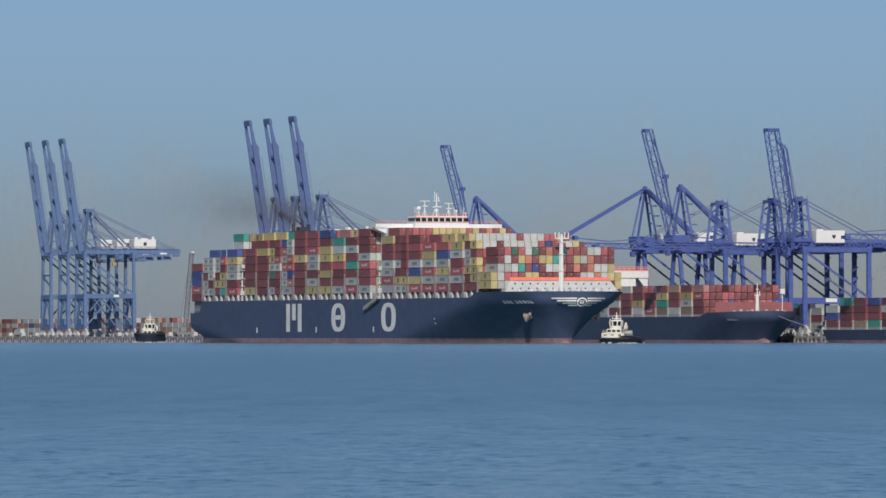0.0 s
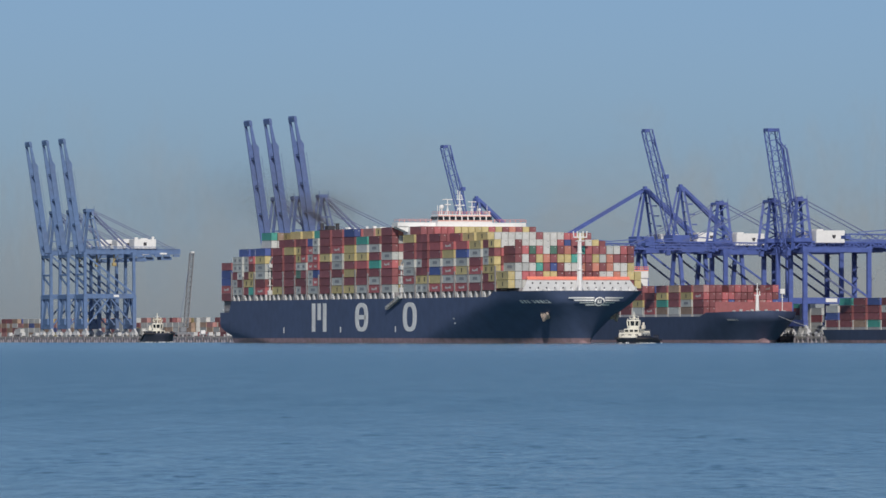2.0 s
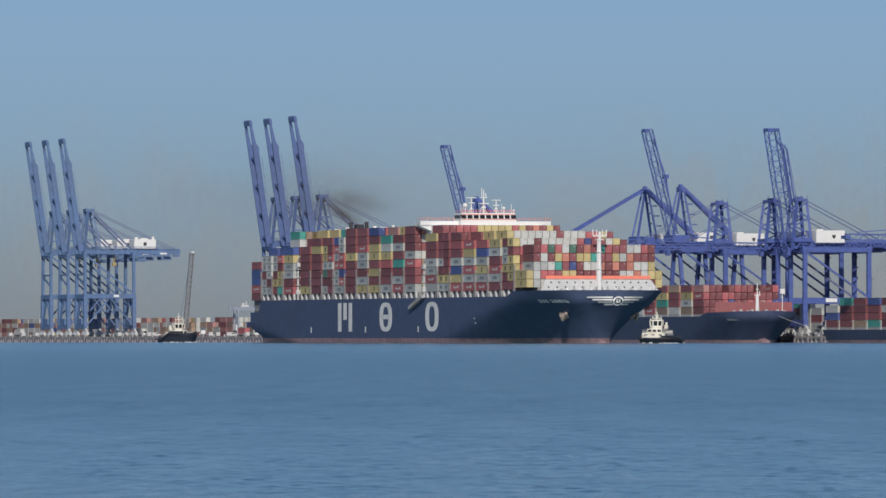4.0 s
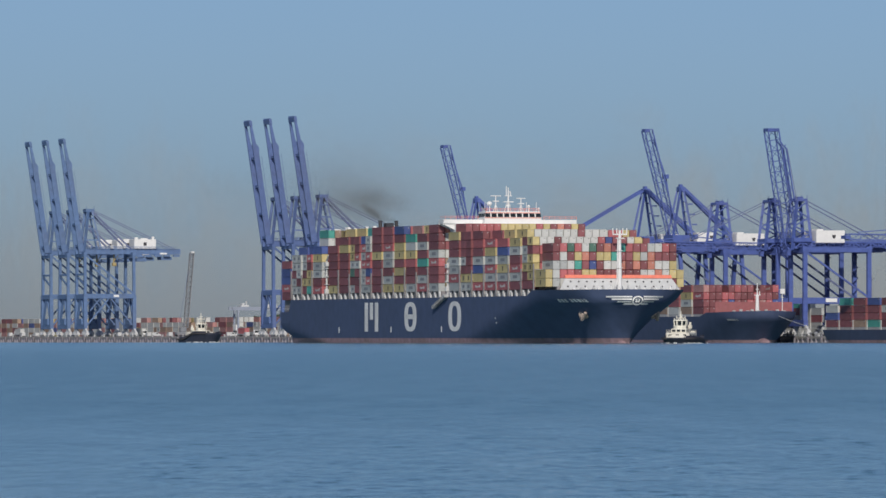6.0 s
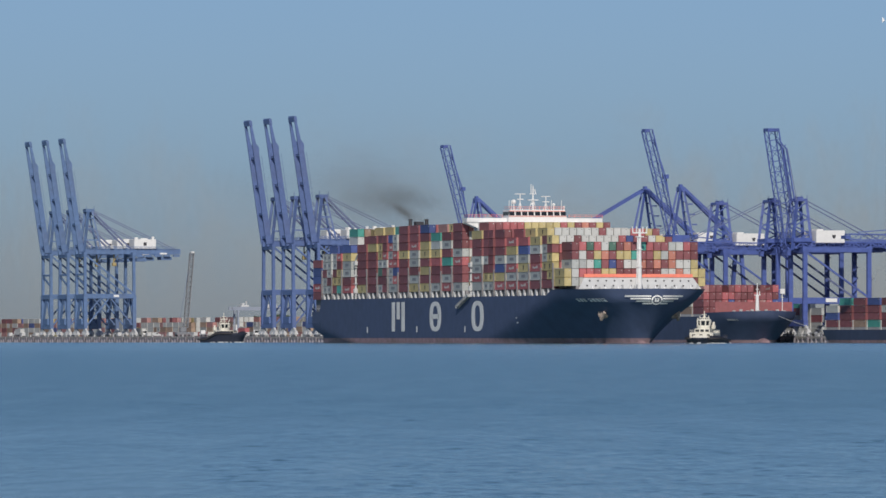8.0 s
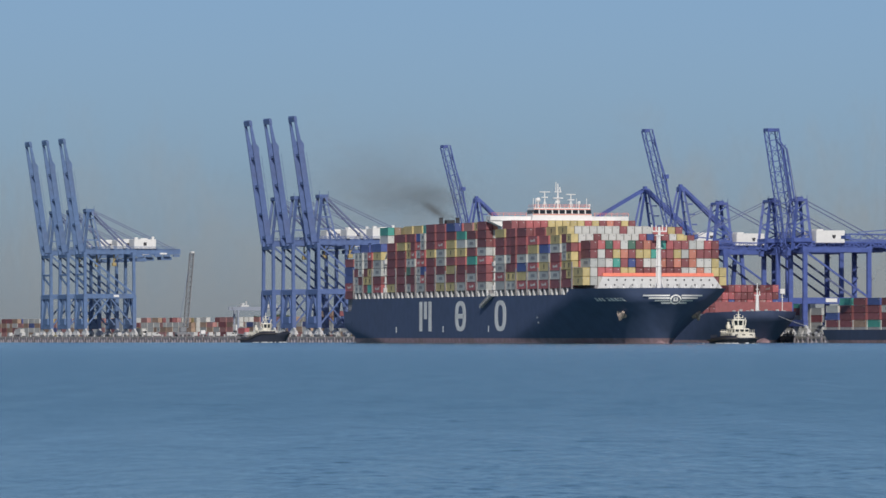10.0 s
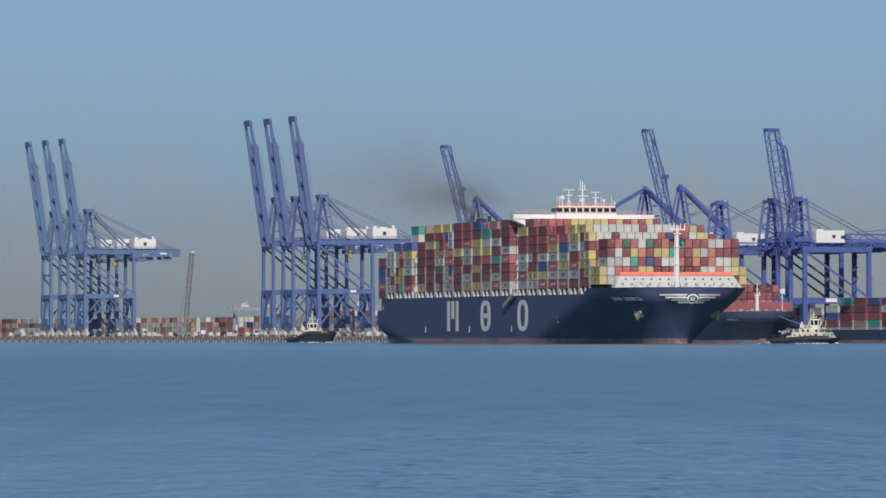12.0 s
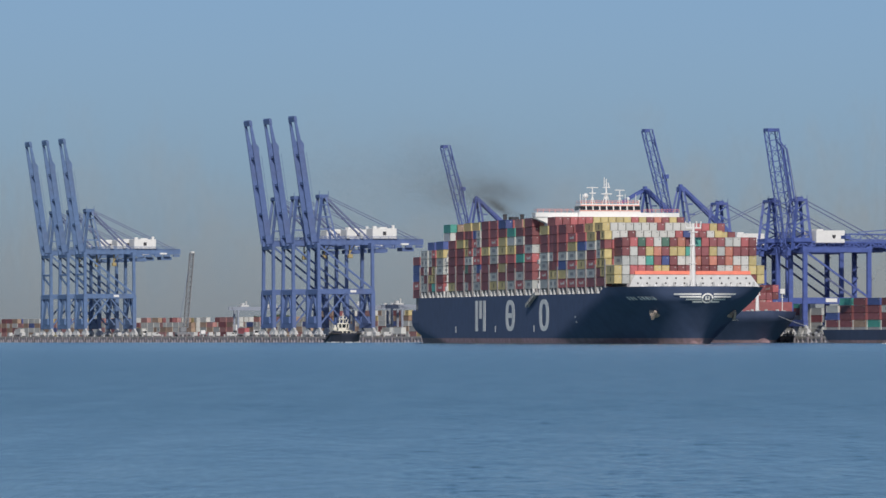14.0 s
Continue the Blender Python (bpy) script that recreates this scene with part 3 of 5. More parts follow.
    for s in (-1, 1):
        for x0, x1 in ((14, 318),):
            box(bm, x0, x1, s * 24.0 - 0.04, s * 24.0 + 0.04, 16.6, 16.7)
            box(bm, x0, x1, s * 24.0 - 0.04, s * 24.0 + 0.04, 16.1, 16.18)
    part("deck_rail", bm, GREY, ship)
    # lashing bridges in the gaps between bays
    for i, (x0, *_) in enumerate(BAYS[1:]):
        if i in (3, 13):
            continue
        bm = NEW()
        high = 15.6 + (9.0 if i % 2 else 10.5)
        for k in range(0, 20, 2):
            y = -23.75 + k * 2.5
            beam(bm, (x0 - 1.2, y, 15.6), (x0 - 1.2, y, high), 0.35, 0.7)
        for z in (18.6, 21.5, 24.3):
            box(bm, x0 - 1.7, x0 - 0.7, -23.9, 23.9, z - 0.15, z + 0.1)
        part("lashing_bridge", bm, LASHING_GREY, ship, "dull grey lashing bridge between container bays")
    # bays of containers on their hatch covers
    rng = random.Random(7)
    heights = [b[2] for b in BAYS]
    for i, (x0, side_tiers, tiers, rows, base, side_colors) in enumerate(BAYS):
        bm = NEW()
        box(bm, x0 - 0.2, x0 + 12.4, -rows * 1.25 + (4.0 if i == 21 else 1.2), rows * 1.25 - (4.0 if i == 21 else 1.2), 11.2 if i == 0 else 15.6, base)
        cover = part("hatch_cover", bm, LASHING_GREY, ship)
        ahead = heights[i + 1] if i + 1 < len(BAYS) and i != 13 else 0
        last = i + 1 == len(BAYS)
        for r in range(rows):
            y = (r - (rows - 1) / 2) * 2.5
            edge = r in (0, rows - 1)
            n = side_tiers if edge else tiers
            if (i == 20 and r >= 15) or (i == 19 and r >= 12):
                n -= 1
            if i < 4 and r % 5 == 3:
                n = max(3, n - 1)
            for k in range(n):
                front_seen = k >= ahead - 1 or r < 3
                if not (edge or k >= n - 2 or front_seen or (r == 1 and k >= side_tiers - 1)):
                    continue
                key = rng.choice(MIX)
                split = ""
                if last:
                    key = "y" if edge else FRONT[min(n - 1 - k, 4)][r]
                elif r == 0:
                    side = side_colors.split()[n - 1 - k]
                    key, split = side[0], side if len(side) == 2 else ""
                elif x0 == 30.0 and r == 1 and k == n - 1:
                    split = "bw"
                elif x0 in TOPS and n - 1 - k < len(TOPS[x0]):
                    key = TOPS[x0][n - 1 - k][r % 19]
                elif rng.random() < 0.1:
                    split = key + rng.choice("kgry")
                if split:
                    for half, tone in zip((0.25, 0.75), split):
                        share("container", SHORT_BOXES[tone], cover, pose(x0 + BOX_L * half, y, base + k * 2.87), "%s short steel container" % LOOKS[tone])
                    continue
                data = (BOXES if rng.random() < 0.75 else PLAIN_BOXES)[key]
                share("container", data, cover, pose(x0 + BOX_L / 2, y, base + k * 2.87), "%s steel container" % LOOKS[key])
    # accommodation block and bridge
    bm = NEW()
    box(bm, 211.5, 221.3, -20, 20, 15.6, 40.8, bevel=0.1)
    part("accommodation_block", bm, WHITE, ship)
    bm = NEW()
    prism(bm, [(211.2, 40.8), (217.5, 40.8), (217.5, 42.2), (211.2, 42.2)], -24.0, 23.4)
    for s in (-1, 1):
        for x in (212.0, 216.6):
            web = [(s * 24.1, 40.85), (s * 24.1, 40.5), (s * 17.5, 37.6), (s * 17.5, 40.85)]
            face_a = [bm.verts.new((x, y, z)) for y, z in web]
            face_b = [bm.verts.new((x + 0.4, y, z)) for y, z in web]
            made = [bm.faces.new(face_a), bm.faces.new(face_b[::-1])]
            made += [bm.faces.new((face_a[k], face_b[k], face_b[(k + 1) % 4], face_a[(k + 1) % 4])) for k in range(4)]
            bmesh.ops.recalc_face_normals(bm, faces=made)
    part("bridge_wing", bm, WHITE, ship, "white bridge wing spanning the full beam")
    for s in (-1, 1):
        bm = NEW()
        for z in (42.8, 43.3):
            beam(bm, (217.4, s * 23.4, z), (217.4, s * 11.5, z), 0.09)
            beam(bm, (211.3, s * 23.4, z), (217.4, s * 23.4, z), 0.09)
        for k in range(7):
            beam(bm, (217.4, s * (23.4 - 1.95 * k), 42.2), (217.4, s * (23.4 - 1.95 * k), 43.3), 0.09)
        part("wing_rail", bm, ORANGE, ship, "orange-red bridge wing rail")
    bm = NEW()
    a = [bm.verts.new(v) for v in ((211, -10.4, 40.8), (220.2, -10.4, 40.8), (220.2, 10.4, 40.8), (211, 10.4, 40.8))]
    b = [bm.verts.new(v) for v in ((211, -9.6, 45.0), (219.4, -9.6, 45.0), (219.4, 9.6, 45.0), (211, 9.6, 45.0))]
    bm.faces.new(b)
    for k in range(4):
        bm.faces.new((a[k], a[(k + 1) % 4], b[(k + 1) % 4], b[k]))
    bmesh.ops.recalc_face_normals(bm, faces=bm.faces)
    wheelhouse = part("wheelhouse", bm, WHITE, ship, "white wheelhouse with a row of dark windows")
    for k in range(9):
        y = -9.0 + k * 2.25
        bm = NEW()
        beam(bm, (219.92, y, 43.05), (219.62, y, 44.3), 1.8, 0.1)
        part("window", bm, GLASS, wheelhouse)
    for k in range(3):
        bm = NEW()
        box(bm, 212.2 + k * 2.5, 214.0 + k * 2.5, -10.1, -9.75, 43.1, 44.3)
        part("window", bm, GLASS, wheelhouse)
    bm = NEW()
    box(bm, 219.5, 219.66, -9.75, 9.75, 44.42, 44.6)
    box(bm, 219.9, 220.08, -10.1, 10.1, 42.74, 42.88)
    part("window_trim", bm, ORANGE, wheelhouse, "orange-red trim round the windows")
    bm = NEW()
    for z in (45.5, 46.0):
        beam(bm, (219.2, -9.4, z), (219.2, 9.4, z), 0.1)
        beam(bm, (211.2, -9.4, z), (219.2, -9.4, z), 0.1)
    for k in range(12):
        beam(bm, (219.2, -9.4 + k * 1.71, 45), (219.2, -9.4 + k * 1.71, 46.0), 0.1)
    part("top_rail", bm, ORANGE, ship, "orange-red rail on the wheelhouse roof")
    bm = NEW()
    tube(bm, (214, 0, 45), (214, 0, 53.2), 0.36, 0.16)
    beam(bm, (213.2, -1.2, 45), (214, 0, 49.5), 0.18)
    beam(bm, (213.2, 1.2, 45), (214, 0, 49.5), 0.18)
    box(bm, 213.8, 214.2, -0.7, 0.7, 46.8, 47.3)
    box(bm, 213.3, 214.7, -1.7, 1.7, 48.2, 48.5)
    box(bm, 213.6, 214.4, -1.2, 1.2, 50.3, 50.5)
    tube(bm, (214, -0.7, 50.5), (214, -0.7, 53.7), 0.13)
    tube(bm, (214, 0.9, 50.5), (214, 0.6, 52.0), 0.18)
    part("radar_mast", bm, WHITE, ship)
    for y, z, w in ((-4.8, 50.2, 1.9), (4.2, 49.4, 1.6)):
        bm = NEW()
        tube(bm, (215, y, 45), (215, y, z), 0.24, 0.15)
        beam(bm, (215, y - 0.9, 45), (215, y, 47.6), 0.14)
        beam(bm, (215, y + 0.9, 45), (215, y, 47.6), 0.14)
        box(bm, 214.3, 215.7, y - 1.0, y + 1.0, z - 1.8, z - 1.5)
        part("mast", bm, WHITE, ship)
        bm = NEW()
        box(bm, 214.8, 215.2, y - w, y + w, z, z + 0.28, bevel=0.08)
        part("radar_scanner", bm, WHITE, ship)
    for y, z, r in ((-7.0, 47.7, 0.85), (7.0, 46.8, 0.55), (10.6, 46.0, 0.45)):
        bm = NEW()
        tube(bm, (215, y, 42.1 if abs(y) > 10 else 45), (215, y, z), 0.22)
        bmesh.ops.create_uvsphere(bm, u_segments=12, v_segments=8, radius=r, matrix=Matrix.Translation((215, y, z)))
        part("satellite_dome", bm, WHITE, ship)
    for y in (-9.2, -8.4, 5.6, 9.1):
        bm = NEW()
        tube(bm, (217, y, 45), (217, y, 48.2), 0.1)
        part("aerial", bm, WHITE, ship)
    # engine casing and funnel aft
    bm = NEW()
    box(bm, 58.5, 65.0, -12, 12, 15.6, 40.5, bevel=0.1)
    part("engine_casing", bm, WHITE, ship)
    bm = NEW()
    box(bm, 58.8, 64.8, -3.9, 3.9, 40.5, 41.7, bevel=0.3)
    box(bm, 60.0, 63.6, -1.5, 1.5, 41.6, 43.2, bevel=0.2)
    part("funnel", bm, BLACK, ship, "black sooty funnel casing")
    for y in (-3.0, 3.0):
        bm = NEW()
        tube(bm, (61.5, y, 41.5), (61.2, y, 44.0), 0.7, 0.62)
        tube(bm, (61.24, y, 43.7), (61.2, y, 44.0), 0.8, 0.8)
        part("exhaust_pipe", bm, BLACK, ship)
    # breakwater and foremast on the forecastle
    bm = NEW()
    a = [bm.verts.new(v) for v in ((340.2, -19.8, 17.3), (340.2, 21.6, 17.3), (339.2, 18.8, 21.3), (339.2, -17.6, 21.3))]
    b = [bm.verts.new((v.co.x - 0.35, v.co.y, v.co.z)) for v in a]
    bm.faces.new(a), bm.faces.new(b[::-1])
    for k in range(4):
        bm.faces.new((a[k], b[k], b[(k + 1) % 4], a[(k + 1) % 4]))
    bmesh.ops.recalc_face_normals(bm, faces=bm.faces)
    breakwater = part("breakwater", bm, PALE, ship, "white breakwater plate across the forecastle")
    bm = NEW()
    prism(bm, [(338.2, 21.3), (339.5, 21.3), (338.9, 22.4), (338.2, 22.4)], -17.6, 18.8)
    part("breakwater_cap", bm, ORANGE, breakwater, "orange-red top of the breakwater")
    bm = NEW()
    bmesh.ops.create_cone(bm, cap_ends=True, segments=8, radius1=0.28, radius2=0.28, depth=0.2, matrix=pose(0, 0, 0, 0, 90, 0))
    hole = link_mesh("porthole", bm, BLACK)
    for z, dx, w in ((18.6, 0.0, 17.6), (20.2, -0.35, 16.6)):
        for k in range(13):
            share("porthole", hole, breakwater, pose(339.95 + dx, 0.7 - w + k * w / 6, z))
    bm = NEW()
    tube(bm, (342.5, 0, 17.4), (342.5, 0, 37.0), 0.8, 0.42)
    for s in (-1, 1):
        tube(bm, (342.3, s * 1.5, 17.4), (342.5, 0, 23.0), 0.2)
    box(bm, 341.6, 343.3, -1.3, 1.3, 34.2, 34.5)
    box(bm, 342.1, 342.9, -2.4, 2.4, 35.4, 35.8)
    for y in (-2.3, -1.0, 1.0, 2.3):
        tube(bm, (342.5, y, 35.8), (342.5, y * 1.05, 37.6), 0.2)
    tube(bm, (342.9, -1.1, 19.0), (342.9, -0.8, 34.2), 0.18)
    for z in (24.6, 30.2):
        box(bm, 342.0, 343.4, -1.3, 0.7, z, z + 0.18)
    part("foremast", bm, WHITE, ship, "white foremast with a crosstree")
    rng = random.Random(3)
    for k in range(18):
        y = -17 + k * 2 + rng.uniform(-0.5, 0.5)
        x = min(347 + rng.uniform(-2, 3), BIG.front(y, 17) - 1.2)
        bm = NEW()
        tube(bm, (x, y, 17.3), (x, y, 18.1 + rng.random() * 0.9), 0.35, 0.28, 8)
        box(bm, x - 0.5, x + 0.5, y - 0.45, y + 0.45, 17.3, 17.8)
        part("mooring_winch" if k % 3 == 0 else "vent", bm, GREY if k % 2 else WHITE, ship)
    # stern platform posts
    for y in (-22, -13, 0, 13, 21.5):
        bm = NEW()
        beam(bm, (0.8, y, 11.2), (0.8, y, 15.0), 0.8, 0.8)
        part("stern_post", bm, WHITE, ship)
    bm = NEW()
    for z in (12.0, 12.5):
        beam(bm, (0.2, -22, z), (0.2, 22, z), 0.1)
        beam(bm, (0.2, -23, z), (13, -23, z), 0.1)
    part("stern_rail", bm, WHITE, ship)
    # boarding ladder stowed on the side
    bm = NEW()
    lattice(bm, (207.5, -24.9, 12.2), (222.5, -24.9, 16.0), 0.9, 0.9, 8, 0.25, 0.14)
    box(bm, 221.5, 224.0, -25.6, -24.3, 15.6, 16.2)
    part("boarding_ladder", bm, GREY, ship, "grey boarding ladder slung at the deck edge")
    # white gear in the gap beside the two houses
    for x, y, lo, hi in ((60.5, -22.8, 17.5, 29.5), (217.5, -22.6, 17.5, 27.5)):
        bm = NEW()
        tube(bm, (x, y, 15.6), (x, y, hi), 0.4, 0.3)
        box(bm, x - 0.8, x + 0.7, y - 0.8, y + 0.8, lo, lo + 1.8, bevel=0.2)
        for k in range(3):
            box(bm, x - 1.1, x + 1.1, y - 0.8, y + 0.8, lo + 3.4 + 2.9 * k, lo + 3.6 + 2.9 * k)
        box(bm, x - 1.2, x + 1.4, y - 0.7, y + 0.7, hi - 2, hi - 0.5, bevel=0.2)
        beam(bm, (x, y, hi), (x + 3.0, y, hi + 2.0), 0.5)
        part("provision_crane", bm, PALE, ship, "pale stores crane beside the deckhouse")
    return ship


SHIP = build_big_ship()

# ---- quay cranes ----
def crane_bogies(crane, gauge, half):
    """White bogies under the four legs."""
    bm = NEW()
    for k in (-1, 1):
        prism(bm, [(-1.0, 0.9), (1.0, 0.9), (0.5, 2.4), (-0.5, 2.4)], k * 2.6 - 2.0, k * 2.6 + 2.0)
        for j in (-1.2, 1.2):
            tube(bm, (-0.35, k * 2.6 + j, 0.6), (0.35, k * 2.6 + j, 0.6), 0.6, sides=10)
    a = [bm.verts.new(v) for v in ((-0.5, -4.0, 2.4), (0.5, -4.0, 2.4), (0.5, 4.0, 2.4), (-0.5, 4.0, 2.4))]
    b = [bm.verts.new(v) for v in ((-0.5, -0.9, 4.2), (0.5, -0.9, 4.2), (0.5, 0.9, 4.2), (-0.5, 0.9, 4.2))]
    bm.faces.new(b)
    for k in range(4):
        bm.faces.new((a[k], a[(k + 1) % 4], b[(k + 1) % 4], b[k]))
    bmesh.ops.recalc_face_normals(bm, faces=bm.faces)
    data = link_mesh("bogie", bm, PALE)
    for x in (0, gauge):
        for y in (-half, half):
            share("bogie", data, crane, pose(x, y, 0.1), "white wheel bogie")


def single(name, crane, paint, *beams, label=""):
    bm = NEW()
    for p, q, w, d in beams:
        beam(bm, p, q, w, d)
    return part(name, bm, paint, crane, label)


def zigzag(x0, x1, y, z, flights):
    """A stair tower's flights, folded one above the other in one strip."""
    bm = NEW()
    last, faces = None, []
    for k in range(flights + 1):
        x = x1 if k % 2 else x0
        pair = [bm.verts.new((x, y - 0.4, z + 2 * k)), bm.verts.new((x, y + 0.4, z + 2 * k))]
        if last:
            faces.append(bm.faces.new((last[0], pair[0], pair[1], last[1])))
        last = pair
    bmesh.ops.solidify(bm, geom=faces, thickness=0.28)
    return bm


def modern_crane(m, paint, label, tie):
    """A tall box-girder ship-to-shore crane with its boom raised. x inland, y along the quay."""
    crane = thing("quay_crane", m, label, "crane", "box-girder quay cranes")
    g, h = 25.5, 9.0
    crane_bogies(crane, g, h)
    for x in (0, g):
        for y in (-h, h):
            single("leg", crane, paint, ((x, y, 3.9), (x, y * 0.95, 21.0), 1.8, 2.3), ((x, y * 0.95, 20.5), (x, y * 0.9, 42), 1.3, 1.6))
        single("sill_beam", crane, paint, ((x, -h - 1, 5.0), (x, h + 1, 5.0), 1.6, 2.2))
        single("cross_beam", crane, paint, ((x, -h, 41.5), (x, h, 41.5), 1.6, 2.4))
    if tie:
        single("leg_tie", crane, paint, ((0, -h * 0.93, 31.5), (0, h * 0.93, 31.5), 0.8, 1.0))
        single("leg_tie", crane, paint, ((0, h * 0.93, 31.0), (0, -h * 0.93, 25.5), 0.6, 0.8))
    for y in (-h, h):
        beam_part = single("portal_beam", crane, paint, ((-0.5, y, 20.6), (g + 0.5, y, 20.6), 1.4, 2.3))
        bm = NEW()
        box(bm, 14.6, 17.4, y - 0.84, y - 0.78, 20.1, 21.2)
        part("name_plate", bm, WHITE, beam_part, "white plate on the portal beam")
        single("diagonal_brace", crane, paint, ((0.8, y * 0.92, 41), (g - 0.6, y, 22), 0.65, 0.8))
        single("diagonal_brace", crane, paint, ((12.3, y, 19.4), (1.0, y, 6.0), 0.55, 0.7))
        single("diagonal_brace", crane, paint, ((13.2, y, 19.4), (g - 1.0, y, 6.0), 0.55, 0.7))
        if y > 0:
            part("stair", zigzag(g - 1.0, g + 1.0, y * 0.85, 6, 17), paint, crane)
    for y in (-3.6, 3.6):
        single("girder", crane, paint, ((-2, y, 43.2), (51, y, 43.2), 1.3, 2.7))
    single("girder_tie", crane, paint, *[((x, -3.6, 43), (x, 3.6, 43), 0.8, 1.4) for x in (4, 14, 25, 38, 50)])
    bm = NEW()
    for x in range(27, 48, 5):
        box(bm, x, x + 3.2, -5.8, -4.4, 40.6, 41.6)
    part("walkway", bm, paint, crane)
    # raised boom
    hinge, tip = Vector((-1.5, 0, 43)), Vector((-9.8, 0, 99.8))
    way = (tip - hinge).normalized()
    across = Vector((way.z, 0, -way.x))
    outline = [(0, -0.8), (0, 1.9), (42, 1.75), (44.6, 2.1), (45.6, 1.7), (47, 0.9), (56.6, 0.1), (56.6, -0.8)]
    points = [hinge + way * a + across * c for a, c in outline]
    bm = NEW()
    for y in (-4.4, 4.4):
        prism(bm, [(p.x, p.z) for p in points], y - 0.45, y + 0.45)
    for a in (3, 14, 27, 40):
        p = hinge + way * a + across * 0.4
        beam(bm, p + Vector((0, -4.4, 0)), p + Vector((0, 4.4, 0)), 0.9, 1.2)
    boom = part("boom", bm, paint, crane, "raised twin box-girder boom")
    bm = NEW()
    head = [hinge + way * a + across * c for a, c in ((55.2, -0.9), (55.2, 0.4), (57.6, 0.35), (58.0, -0.5), (57.4, -0.9))]
    prism(bm, [(p.x, p.z) for p in head], -5.0, 5.0)
    part("boom_head", bm, paint, boom)
    bm = NEW()
    q = hinge + across * 1.8 + Vector((0, -4.9, 0))
    for a in range(4, 42, 3):
        beam(bm, q + way * a, q + way * a + across * 0.9, 0.12)
    beam(bm, q + way * 4 + across * 0.9, q + way * 41 + across * 0.9, 0.12)
    part("boom_walkway", bm, paint, boom)
    # apex frame and stays
    apex = Vector((4.0, 0, 64.0))
    for y in (-4.4, 4.4):
        single("apex_leg", crane, paint, ((0.5, y, 43), (apex.x - 1, y * 0.7, 63.5), 0.95, 1.2))
        single("apex_back_leg", crane, paint, ((9.5, y, 44), (apex.x + 1, y * 0.7, 63.5), 0.65, 0.75))
        single("backstay", crane, STAY, ((apex.x + 1, y * 0.7, 63.5), (25, y, 44.5), 0.7, 0.8))
        single("backstay", crane, STAY, ((apex.x + 1, y * 0.7, 64.3), (48, y, 44.5), 0.28, 0.3))
    bm = NEW()
    box(bm, apex.x - 2.2, apex.x + 2.2, -3.4, 3.4, 63.0, 64.5, bevel=0.2)
    box(bm, apex.x - 2.2, apex.x + 2.4, -3.0, 3.0, 64.5, 64.7)
    for x in (-2.0, 2.2):
        tube(bm, (apex.x + x, -2.8, 64.6), (apex.x + x, -2.8, 66.3), 0.14)
    part("apex_head", bm, paint, crane)
    for k in range(3):
        single("apex_tie", crane, paint, ((1.2 + k * 0.9, -4.1 + k * 0.3, 49 + k * 5.5), (8.3 - k * 1.2, -4.1 + k * 0.3, 49 + k * 5.5), 0.5, 0.6))
    # machinery house
    bm = NEW()
    box(bm, 26.6, 38.0, -5.2, 5.2, 44.5, 49.4, bevel=0.15)
    box(bm, 27.2, 28.8, -4.4, -2.4, 49.4, 50.4, bevel=0.1)
    box(bm, 31.0, 34.5, -2.0, 3.4, 49.4, 50.0, bevel=0.1)
    box(bm, 36.0, 37.2, -4.6, -3.4, 49.4, 50.8, bevel=0.1)
    house = part("machinery_house", bm, WHITE, crane, "white machinery house")
    bm = NEW()
    box(bm, 31.4, 33.0, -5.26, -5.2, 46.2, 47.9)
    part("house_mark", bm, BLACK, house)
    bm = NEW()
    box(bm, 14, 15.6, -5.6, -3.2, 44.6, 46.2, bevel=0.1)
    part("electrical_cabin", bm, PALE, crane)
    bm = NEW()
    box(bm, 20.8, 22.0, -5.4, -3.2, 44.6, 47.0, bevel=0.1)
    part("electrical_cabin", bm, PALE, crane)
    # end frames between the legs, with a switch room on each sill
    for x in (0, g):
        single("end_beam", crane, paint, ((x, -h, 20.3), (x, h, 20.3), 1.5, 2.2))
        for y in (-h, h):
            single("end_brace", crane, paint, ((x, y * 0.92, 6.0), (x, y * 0.08, 19.6), 0.9, 1.1))
        bm = NEW()
        box(bm, x - 1.0, x + 1.0, -4.4, 4.4, 6.1, 9.2, bevel=0.1)
        part("switch_room", bm, paint, crane)
    bm = NEW()
    for y in (-5.7, 5.7):
        for x in range(2, 50, 4):
            beam(bm, (x, y, 44.4), (x, y, 45.7), 0.12)
        beam(bm, (2, y, 45.7), (49, y, 45.7), 0.12)
        beam(bm, (2, y, 45.0), (49, y, 45.0), 0.1)
    part("girder_rail", bm, paint, crane)
    bm = NEW()
    box(bm, 16.4, 18.4, -1.1, 1.1, 35.8, 37.6, bevel=0.2)
    beam(bm, (17.2, 0, 37.5), (17.2, 0, 41.8), 0.5)
    beam(bm, (17.2, 0, 38.2), (19.6, 0, 41.8), 0.35)
    part("driver_cabin", bm, OCHRE, crane, "ochre-yellow driver's cabin hung under the girder")
    bm = NEW()
    box(bm, 40, 43.4, -6.2, -4.2, 41.8, 42.6)
    part("lamp_platform", bm, WHITE, crane)
    bm = NEW()
    box(bm, 27, 33, -4.5, 4.5, 38.2, 40.0)
    box(bm, 41, 46.5, -4.0, 4.0, 39.0, 40.6)
    part("trolley", bm, paint, crane)
    return crane


